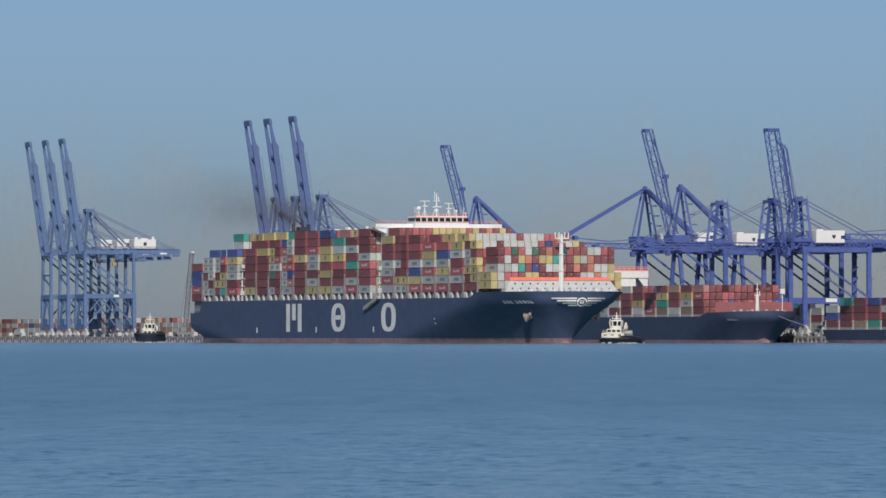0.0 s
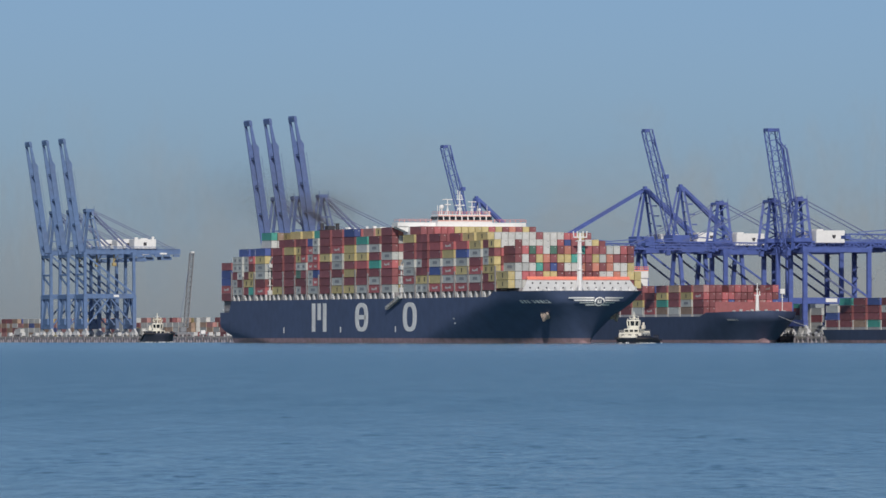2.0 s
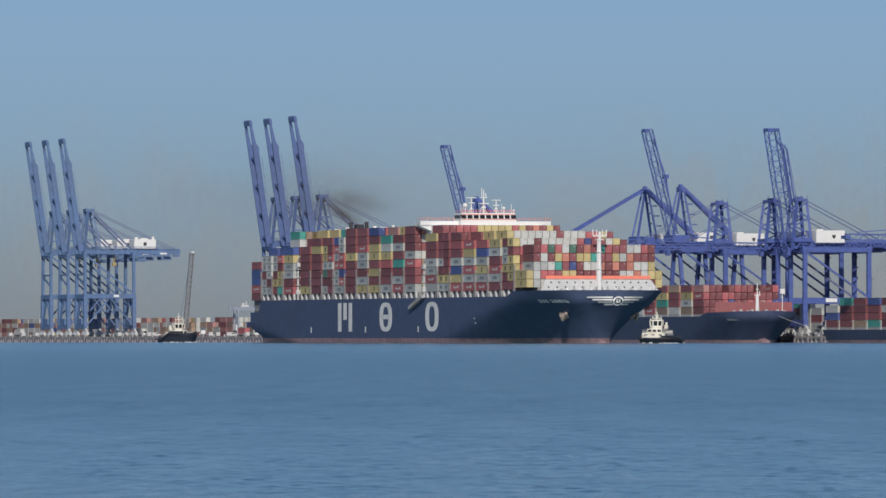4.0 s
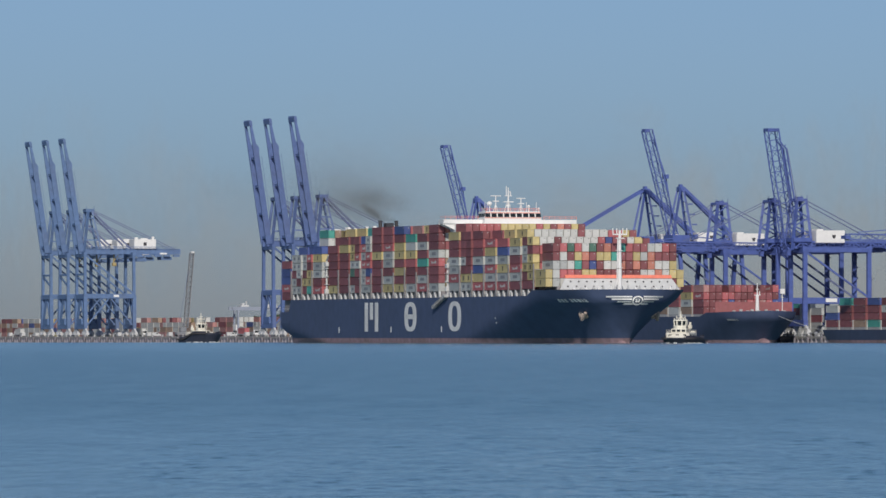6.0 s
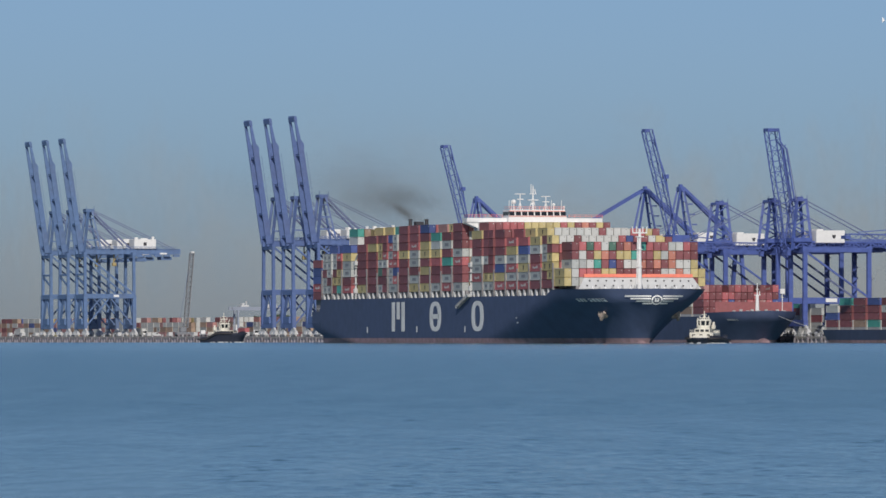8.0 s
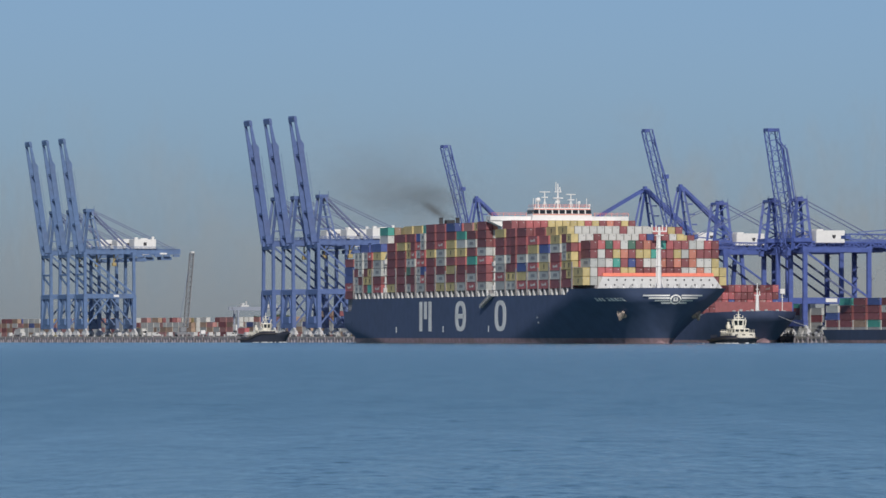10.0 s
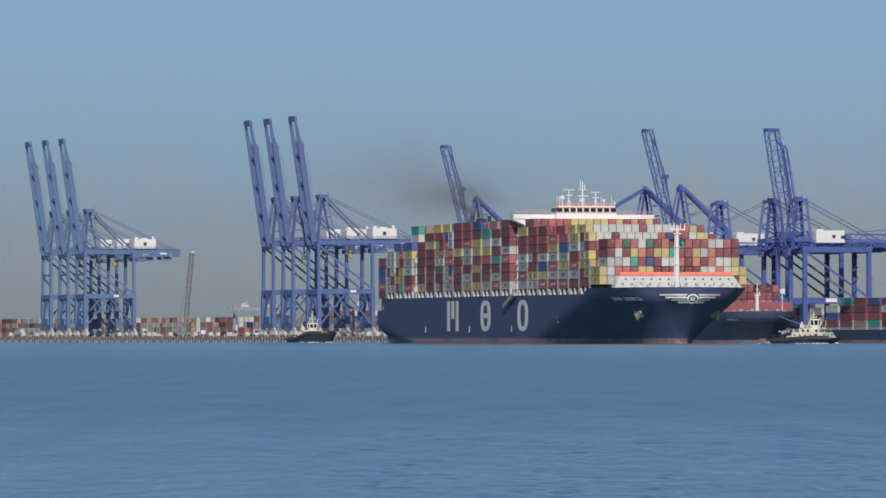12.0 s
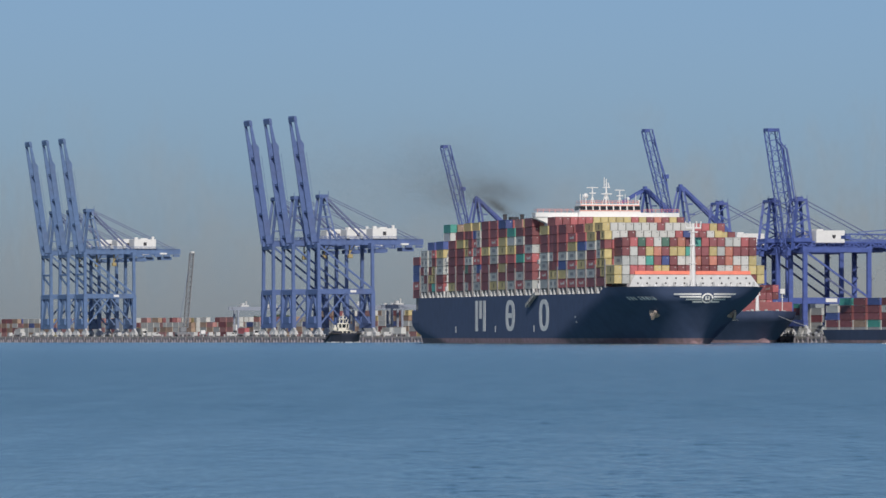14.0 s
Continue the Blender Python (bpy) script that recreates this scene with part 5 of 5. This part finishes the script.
    for s in (-1, 1):
        bm = NEW()
        for i in range(22):
            x0, x1 = 3 + i * 1.12, 3 + (i + 1) * 1.12
            beam(bm, (x0, s * (hull.breadth(x0, hull.top(x0)) - 0.5), hull.top(x0) + 0.25), (x1, s * (hull.breadth(x1, hull.top(x1)) - 0.5), hull.top(x1) + 0.25), 0.2, 0.8)
        part("bulwark", bm, TUG_PAINT, tug)
    bm = NEW()
    beam(bm, (4.4, 0, 1.5), (4.4, 0, 3.8), 0.4)
    beam(bm, (4.4, -2.2, 3.8), (4.4, 2.2, 3.8), 0.4)
    part("towing_bitt", bm, BUFF, tug)
    bm = NEW()
    rng = random.Random(len(label))
    for k in range(26):
        u = rng.random()
        x, y = 4 - u * 7, rng.gauss(0, 2.2 + 1.5 * u)
        bmesh.ops.create_icosphere(bm, subdivisions=1, radius=0.5, matrix=Matrix.Translation((x, y, 0.02)) @ Matrix.Diagonal((rng.uniform(0.8, 2.2), rng.uniform(0.8, 1.6), rng.uniform(0.35, 0.9) * (1 - 0.6 * u), 1)))
    tagged(part("wake", bm, FOAM, tug, "white foam churned up astern"), kind="stuff")
    bm = NEW()
    for k in range(30):
        u = rng.random()
        for s in (-1, 1):
            x = 29 - u * 14
            y = s * (hull.breadth(x, 0.2) + 0.3 + 0.6 * u)
            bmesh.ops.create_icosphere(bm, subdivisions=1, radius=0.4, matrix=Matrix.Translation((x, y, 0.05)) @ Matrix.Diagonal((rng.uniform(0.8, 1.8), 0.9, rng.uniform(0.3, 0.9) * (1 - 0.5 * u), 1)))
    tagged(part("bow_wave", bm, FOAM, tug, "white foam along the waterline"), kind="stuff")
    bm = NEW()
    for s in (-1, 1):
        for k in range(9):
            x = 2 + k * 0.9
            beam(bm, (x, s * 4.7, 1.5), (x, s * 4.7, 2.8), 0.12)
        beam(bm, (2, s * 4.7, 2.7), (9.5, s * 4.7, 2.7), 0.12)
    box(bm, 4, 6, -1.5, 1.5, 1.5, 3.0, bevel=0.2)
    part("aft_bulwark_rail", bm, TUG_PAINT, tug)
    # heights of the houses and of the mast
    for names, factor in ((("deckhouse", "porthole", "window", "upper_house", "upper_rail", "wheelhouse", "window_band", "window_pillar", "wheelhouse_roof", "funnel", "door"), house_height), (("mast",), mast_height)):
        squat = Matrix.Translation((house_forward, 0, z)) @ Matrix.Diagonal((1, 1, factor, 1)) @ Matrix.Translation((0, 0, -z))
        for ob in tug.children_recursive:
            if ob.name.split(".")[0] in names:
                ob.data.transform(squat)
    short = Matrix.Translation((17, 0, 0)) @ Matrix.Diagonal((0.8, 1, 1, 1)) @ Matrix.Translation((-17, 0, 0))
    for ob in tug.children_recursive:
        ob.data.transform(short)
    return tug


BOW_TUG = build_tug("black-hulled harbour tug with cream deckhouse, off the bow", 1.25, 0.6, 0.98, 0.86, 2.6)
STERN_TUG = build_tug("black-hulled harbour tug with cream deckhouse, following astern", 1.4, 2.3, 0.92, 0.94, -1.6)


# ---- the container yard ----
def depth_at(column, inland):
    """The depth along the quay at which a thing so far inland shows at that bearing."""
    low, high = 2500.0, 4700.0
    for _ in range(50):
        mid = (low + high) / 2
        p = Vector((rail_x(mid), mid, 0)) + INLAND * inland
        low, high = (mid, high) if 784 + 13966 * p.x / p.y > column else (low, mid)
    return low


def build_yard():
    rng = random.Random(21)
    mix = "pkwgwkgprgkgwpwrkkywpkykkgbkrpgw"
    depth, slot, high = 3330.0, 0, 3
    joined = NEW()
    palette = list(BOX_PAINT)
    while depth < 4700:
        slot += 1
        if slot % 17 == 0:
            depth += 16
            continue
        high = max(3, min(5 if 3560 < depth < 4000 else 4, high + rng.choice((-1, 0, 1, 1))))
        for row in range(6):
            n = high - (rng.random() < 0.25)
            for k in range(n):
                short = rng.random() < 0.22
                for shift in (-3.15, 3.15) if short else (0.0,):
                    key = rng.choice(mix)
                    m = on_quay(depth + shift + rng.uniform(-0.1, 0.1), 115 + row * 2.75, QUAY_Z + k * 2.6) @ pose(0, 0, 0, 0, 0, 90) @ Matrix.Diagonal((1, 1, 2.55 / BOX_H, 1))
                    if row == 0 and 3560 < depth < 4280:
                        tagged(share("container", (SHORT_BOXES if short else PLAIN_BOXES)[key], None, m), "%s steel container stacked in the yard" % LOOKS[key], "container", "yard containers")
                    else:
                        made = bmesh.ops.create_cube(joined, size=1, matrix=m @ Matrix.Translation((0, 0, BOX_H / 2)) @ Matrix.Diagonal((6.06 if short else BOX_L, BOX_W, BOX_H, 1)))
                        for f in {f for v in made["verts"] for f in v.link_faces}:
                            f.material_index = palette.index(key)
        depth += 12.6
    stack = part("container_stack", joined, [BOX_PAINT[k] for k in palette])
    tagged(stack, "rows of mixed steel containers behind the front row", "containers", kind="stuff")


def yard_crane(m):
    """A rubber-tyred gantry over the stacks; its girders run inland."""
    crane = thing("gantry_crane", m, "pale grey yard gantry crane over the container stacks", "crane", "yard gantry cranes")
    for x in (0, 24):
        for y in (-4, 4):
            single("leg", crane, GANTRY, ((x, y, 1.4), (x, y * 0.85, 13.4), 0.9, 1.2))
            bm = NEW()
            for d in (-1.1, 1.1):
                tube(bm, (x - 0.4, y + d, 0.8), (x + 0.4, y + d, 0.8), 0.8, sides=12)
            part("wheel", bm, DARK_RUBBER, crane)
        single("sill_beam", crane, GREY, ((x, -5.5, 1.8), (x, 5.5, 1.8), 0.9, 1.0))
    for y in (-3.4, 3.4):
        single("girder", crane, GANTRY, ((-3, y, 14.0), (27, y, 14.0), 1.0, 1.8))
    bm = NEW()
    box(bm, 2, 6, -2.5, 2.5, 14.7, 15.7, bevel=0.2)
    box(bm, 2.6, 4, -1.6, 1.6, 15.7, 16.7, bevel=0.2)
    tube(bm, (5.2, 0, 15.7), (5.2, 0, 17.8), 0.3)
    part("trolley", bm, PALE, crane, "pale trolley with hoist gear")
    bm = NEW()
    box(bm, 14, 25, -4.4, -3.9, 14.4, 14.9)
    for x in (15, 18.5, 22):
        box(bm, x, x + 1.2, -4.6, -3.6, 14.9, 16.0, bevel=0.1)
    part("walkway", bm, PALE, crane)
    bm = NEW()
    box(bm, -0.9, 0.9, -3, 3, 3.0, 6.0, bevel=0.2)
    part("power_pack", bm, WHITE, crane)
    return crane


def harbour_crane(m):
    """A mobile harbour crane with a long lattice jib."""
    crane = thing("mobile_crane", m, "grey mobile crane with a tall steep lattice jib", "crane")
    bm = NEW()
    box(bm, -4, 4, -2.4, 2.4, 0.9, 2.2, bevel=0.2)
    part("carrier", bm, JIB_GREY, crane)
    for k in (-3, -1, 1, 3):
        bm = NEW()
        for y in (-2.3, 2.3):
            tube(bm, (k, y - 0.4, 0.75), (k, y + 0.4, 0.75), 0.75, sides=12)
        part("wheel", bm, DARK_RUBBER, crane)
    bm = NEW()
    box(bm, -2.0, 1.2, -1.5, 1.5, 2.2, 4.6, bevel=0.3)
    part("engine_house", bm, JIB_GREY, crane)
    bm = NEW()
    lattice(bm, (1, 0, 4.5), (4.2, 0, 41.0), 1.9, 1.9, 28, 0.34, 0.2)
    part("jib", bm, JIB_GREY, crane)
    bm = NEW()
    box(bm, 3.6, 5.4, -0.9, 0.9, 40.7, 41.7, bevel=0.2)
    part("jib_head", bm, WHITE, crane)
    single("luffing_rope", crane, STAY, ((-2.5, 0, 5.3), (4.0, 0, 40.8), 0.12, 0.12))
    return crane


def yard_tractor(m, key):
    """A terminal tractor with a boxed trailer; x points forward."""
    truck = thing("terminal_tractor", m, "white terminal tractor with a loaded trailer on the quay", "truck", "terminal tractors")
    bm = NEW()
    box(bm, 0, 2.0, -1.1, 1.1, 1.0, 3.1, bevel=0.15)
    box(bm, 2.0, 3.6, -1.2, 1.2, 0.7, 1.6, bevel=0.15)
    cab = part("cab", bm, WHITE, truck)
    bm = NEW()
    box(bm, 1.98, 2.04, -0.9, 0.9, 1.9, 2.9)
    part("windscreen", bm, GLASS, cab)
    bm = NEW()
    box(bm, -12.6, 0.2, -1.2, 1.2, 1.0, 1.4)
    part("trailer_bed", bm, GREY, truck)
    for x in (2.6, 0.2, -10.5, -11.8):
        for y in (-0.95, 0.95):
            bm = NEW()
            tube(bm, (x, y - 0.25, 0.52), (x, y + 0.25, 0.52), 0.52, sides=12)
            part("wheel", bm, DARK_RUBBER, truck)
    if key:
        share("load", PLAIN_BOXES[key], truck, pose(-6.3, 0, 1.42), "%s steel container" % LOOKS[key])
    return truck


build_yard()


def near_stacks():
    """Low stacks behind the nearer cranes."""
    rng = random.Random(8)
    depth, end = depth_at(1490, 50), depth_at(1385, 50)
    while depth < end:
        for k in range(rng.choice((3, 4, 4, 5))):
            key = rng.choice("rgbgtdwgkgw")
            m = on_quay(depth, 50, QUAY_Z + k * BOX_H) @ pose(0, 0, 0, 0, 0, 90)
            tagged(share("container", PLAIN_BOXES[key], None, m), "%s steel container stacked in the yard" % LOOKS[key], "container", "yard containers")
        depth += 12.6


near_stacks()
gantry = yard_crane(on_quay(depth_at(418, 56), 56))
for column, inland in ((690, 56), (622, 60)):
    copy_thing(gantry, on_quay(depth_at(column, inland), inland))
harbour_crane(on_quay(depth_at(325, 14), 14))
for column, inland, key, turn in ((30, 33, "w", 90), (255, 34, "w", -90), (360, 12, "", 90), (425, 33, "R", 90), (452, 14, "", -90), (680, 33, "g", 90), (700, 13, "w", 90), (1440, 13, "g", 90)):
    yard_tractor(on_quay(depth_at(column, inland), inland) @ pose(0, 0, 0.004, 0, 0, turn), key)


def service_van(m):
    van = thing("van", m, "small white service van parked on the quay", "van", "service vans")
    bm = NEW()
    prism(bm, [(-2.4, 0.45), (2.4, 0.45), (2.4, 1.1), (1.5, 1.3), (0.9, 2.1), (-2.3, 2.15), (-2.45, 1.9)], -0.95, 0.95)
    body = part("body", bm, PALE, van)
    bm = NEW()
    for s in (-1, 1):
        box(bm, -0.1, 0.9, s * 0.96 - 0.02, s * 0.96 + 0.02, 1.35, 1.85)
    part("window", bm, GLASS, body)
    bm = NEW()
    tube(bm, (0, -0.12, 0), (0, 0.12, 0), 0.34, sides=12)
    wheel = link_mesh("wheel", bm, DARK_RUBBER)
    for x in (-1.5, 1.5):
        for y in (-0.88, 0.88):
            share("wheel", wheel, van, pose(x, y, 0.34))
    return van


first_van = service_van(on_quay(depth_at(40, 9), 9) @ pose(0, 0, 0.004, 0, 0, 90))
for column, inland, turn in ((18, 8, 88), (62, 12, 92), (70, 7, 0), (88, 10, 90), (105, 8, 80), (128, 12, 90), (210, 9, 90), (262, 8, 90), (276, 12, 0), (300, 7, 90), (344, 10, 92), (372, 8, 85),
                             (384, 12, 90), (410, 8, 0), (436, 9, 90), (468, 7, 90), (486, 12, 88), (650, 9, 90), (666, 8, 90), (688, 12, 0)):
    copy_thing(first_van, on_quay(depth_at(column, inland), inland) @ pose(0, 0, 0.004, 0, 0, turn))


def quay_fittings():
    """Grey pipe stands and hose drums at the edge between the two berths."""
    rng = random.Random(17)
    for k in range(8):
        m = on_quay(depth_at(1394 + k * 9.6, -1.5), -1.5 + rng.uniform(-0.6, 0.6)) @ pose(0, 0, 0.002, 0, 0, rng.uniform(0, 90))
        kind = rng.choice(("hose_drum", "pipe_stand", "pipe_stand"))
        bm = NEW()
        if kind == "hose_drum":
            box(bm, -0.7, 0.7, -0.6, 0.6, 0, 0.3, bevel=0.05)
            tube(bm, (0, -0.55, 1.0), (0, 0.55, 1.0), 0.8, sides=14)
            tube(bm, (0, -0.65, 1.0), (0, 0.65, 1.0), 0.3, sides=8)
            tagged(part(kind, bm, JIB_GREY), "grey hose drum on the quay edge", "hose drum", "quay fittings").matrix_basis = m
        else:
            tall = rng.uniform(1.2, 2.2)
            tube(bm, (0, 0, 0), (0, 0, tall), 0.22, 0.2)
            tube(bm, (-0.6, 0, tall), (0.7, 0, tall), 0.25)
            box(bm, -0.5, 0.5, -0.5, 0.5, 0, 0.25)
            tagged(part(kind, bm, JIB_GREY), "grey pipe stand on the quay edge", "pipe stand", "quay fittings").matrix_basis = m


quay_fittings()


def quay_bollards():
    bm = NEW()
    tube(bm, (0, 0, 0), (0, 0, 0.8), 0.35, 0.28)
    tube(bm, (0, 0, 0.75), (0, 0, 1.05), 0.5, 0.45)
    data = link_mesh("bollard", bm, GREY)
    for k in range(70):
        tagged(share("bollard", data, None, on_quay(2880 + k * 18, -3.2)), "pale iron bollard on the quay edge", "bollard", "quay bollards")


quay_bollards()


def light_mast(m):
    mast = thing("light_mast", m, "tall slim grey floodlight mast in the yard", "light mast")
    bm = NEW()
    tube(bm, (0, 0, 0), (0, 0, 23), 0.3, 0.16)
    part("pole", bm, JIB_GREY, mast)
    bm = NEW()
    box(bm, -0.9, 0.9, -0.9, 0.9, 23, 23.4, bevel=0.1)
    part("lamp_ring", bm, JIB_GREY, mast)


light_mast(on_quay(depth_at(1543, 90), 90))


# ---- smoke, a bird, foam ----
def puff_material(name, cover, tone):
    m = bpy.data.materials.new(name)
    m.use_nodes = True
    nodes, links = m.node_tree.nodes, m.node_tree.links
    bsdf = nodes["Principled BSDF"]
    bsdf.inputs["Base Color"].default_value = (*tone, 1)
    bsdf.inputs["Roughness"].default_value = 1.0
    clear, mix = nodes.new("ShaderNodeBsdfTransparent"), nodes.new("ShaderNodeMixShader")
    mix.inputs[0].default_value = cover
    links.new(clear.outputs[0], mix.inputs[1])
    links.new(bsdf.outputs[0], mix.inputs[2])
    links.new(mix.outputs[0], nodes["Material Output"].inputs["Surface"])
    return m


SOOT = puff_material("thin_soot", 0.13, (0.13, 0.115, 0.095))


def smoke_puff(long, wide, high, count, seed, label, fleck=0.092):
    """A drifting cloud of soot: many small flecks, thicker in its middle."""
    rng = np.random.default_rng(seed)
    lumps = np.column_stack([rng.normal(0, 0.45, 14), rng.normal(0, 0.45, 14), rng.normal(0, 0.4, 14), rng.uniform(0.3, 0.75, 14)])
    pick = lumps[rng.integers(0, 14, count)]
    centre = (pick[:, :3] + rng.normal(0, 1, (count, 3)) * pick[:, 3:]) * np.array((long / 2, wide / 2, high / 2))
    verts = (centre[:, None, :] + rng.uniform(-fleck, fleck, (count, 3, 3))).reshape(-1, 3)
    data = bpy.data.meshes.new("smoke")
    data.vertices.add(count * 3)
    data.vertices.foreach_set("co", verts.ravel())
    data.loops.add(count * 3)
    data.loops.foreach_set("vertex_index", np.arange(count * 3))
    data.polygons.add(count)
    data.polygons.foreach_set("loop_start", np.arange(count) * 3)
    data.update(calc_edges=True)
    data.materials.append(SOOT)
    ob = new("smoke", data)
    return tagged(ob, label, "smoke", kind="stuff")


def bird():
    gull = thing("bird", pose(0, 300, 12), "small pale bird in flight", "bird")
    bm = NEW()
    bmesh.ops.create_uvsphere(bm, u_segments=10, v_segments=6, radius=1, matrix=Matrix.Diagonal((0.07, 0.022, 0.022, 1)))
    part("body", bm, WHITE, gull)
    for s in (-1, 1):
        bm = NEW()
        pts = [(0.03, 0.012 * s, 0.005), (-0.03, 0.012 * s, 0.005), (-0.06, 0.13 * s, 0.04), (0.0, 0.09 * s, 0.035)]
        top = [bm.verts.new((x, y, z + 0.006)) for x, y, z in pts]
        low = [bm.verts.new((x, y, z - 0.006)) for x, y, z in pts]
        bm.faces.new(top), bm.faces.new(low[::-1])
        for k in range(4):
            bm.faces.new((top[k], low[k], low[(k + 1) % 4], top[(k + 1) % 4]))
        bmesh.ops.recalc_face_normals(bm, faces=bm.faces)
        part("wing", bm, WHITE, gull)
    return gull


BIRD = bird()
DENSE = smoke_puff(24, 6, 11, 210000, 4, "dark sooty smoke drifting from the ship's funnel")
TRAIL = smoke_puff(36, 8, 18, 300000, 5, "thinning brown smoke behind the ship's funnel")
VEIL = smoke_puff(60, 12, 28, 400000, 6, "faint old smoke hanging over the quay")
STEM = smoke_puff(11, 3, 3.2, 50000, 9, "dark smoke rising from the ship's funnel")
# time, bearing, depth, height, turn
SMOKE_PATHS = [
    (DENSE, [(0, 503, 2950, 49, 0), (1.5, 552, 2925, 49.5, 5), (3, 596, 2900, 50, 10), (6, 652, 2855, 50.5, 20), (8, 706, 2822, 50.5, 10), (10.5, 768, 2775, 50.5, 0), (12, 817, 2748, 50.5, -5), (13, 844, 2732, 50.5, -10), (14, 872, 2715, 51, -15)]),
    (TRAIL, [(0, 440, 2960, 52, 0), (1.5, 500, 2940, 52.5, 0), (3, 560, 2920, 53, 5), (6, 612, 2870, 53.5, 10), (8, 660, 2838, 54, 15), (10.5, 712, 2790, 54, 10), (12, 770, 2765, 54, 5), (14, 818, 2730, 54.5, 0)]),
    (VEIL, [(0, 372, 3000, 52, 0), (3, 455, 2960, 54, 4), (6, 560, 2900, 55, 8), (8, 605, 2875, 56, 8), (10.5, 650, 2820, 57, 8), (14, 745, 2760, 58, 6)]),
]


# ---- what moves ----
def at_screen(column, depth):
    """How far to the side a thing lies at that depth, by its bearing."""
    return (column - 784) / 13966 * depth


def motions():
    rows = [(0, -73.37, 3005.3, 19.40), (1.5, -64.09, 2981.9, 18.50), (3, -54.88, 2957.6, 17.65), (4.5, -45.73, 2932.6, 16.81), (6, -36.61, 2906.9, 15.99),
            (7.5, -27.49, 2880.7, 15.14), (9, -18.35, 2853.8, 14.26), (10.5, -9.16, 2826.5, 13.33), (12, 0.11, 2798.9, 12.32), (13, 6.35, 2780.3, 11.60), (14, 12.64, 2761.6, 10.82)]
    walk(SHIP, [(t, pose(x, y, 0, 0, 0, psi - 90)) for t, x, y, psi in rows])
    # tugs: time, bearing of the middle, depth, heading
    bow = [(0, 1093, 2630, -107), (1, 1108, 2618, -107), (2, 1124, 2606, -107), (3, 1143, 2594, -106), (4.2, 1169, 2580, -106), (5.5, 1198, 2564, -105), (7, 1226, 2545, -104), (8, 1248, 2532, -104),
           (9.2, 1278, 2518, -87), (10.5, 1320, 2500, -66), (11, 1350, 2494, -60), (11.5, 1388, 2488, -48), (12, 1434, 2482, -32), (12.5, 1486, 2476, -19), (13, 1540, 2470, -10), (13.5, 1595, 2464, -9), (14, 1650, 2458, -9)]
    stern = [(0, 265, 3130, -92), (1, 268, 3125, -88), (2, 280, 3118, -78), (3, 297, 3110, -66), (4.2, 325, 3100, -68), (5.5, 352, 3090, -64), (7, 376, 3080, -62), (8, 401, 3070, -58),
             (9.2, 446, 3062, -54), (10.5, 497, 3055, -52), (11, 521, 3052, -52), (11.5, 541, 3050, -52), (12, 558, 3047, -53), (12.5, 573, 3045, -58), (13, 586, 3042, -65), (13.5, 598, 3040, -72), (14, 609, 3038, -77)]
    for tug, path in ((BOW_TUG, bow), (STERN_TUG, stern)):
        keys = []
        for t, column, depth, turn in path:
            m = pose(at_screen(column, depth), depth, 0, 0, 0, turn) @ pose(-17, 0, 0)
            keys.append((t, m))
        walk(tug, keys)
    # smoke leaves the funnel and hangs behind it
    walk(STEM, [(t, pose(x + 61 * math.sin(radians(psi)) - 4.6, y - 61 * math.cos(radians(psi)), 46.6, 0, 28, 0)) for t, x, y, psi in rows])
    for puff, path in SMOKE_PATHS:
        walk(puff, [(t, pose(at_screen(c, depth), depth, z, 0, 0, turn)) for t, c, depth, z, turn in path])
    # a small bird crosses quickly
    walk(BIRD, [(t, pose(-1.3 + 36.1 * (t - 7.5), 300, 12.95 + (2.0 * (t - 7.5) if abs(t - 7.5) < 1.1 else math.copysign(2.0, t - 7.5)), 48, 8 * math.sin(9 * t), 0)) for t in (0, 3, 5, 6.5, 7, 7.4, 7.5, 7.6, 8, 8.5, 10, 12, 14)])
    # the ripples drift towards the shore
    walk(WATER_SHEET, [(t, pose(0.5 * t, -1.1 * t, 0)) for t in (0, 3.5, 7, 10.5, 14)])


motions()
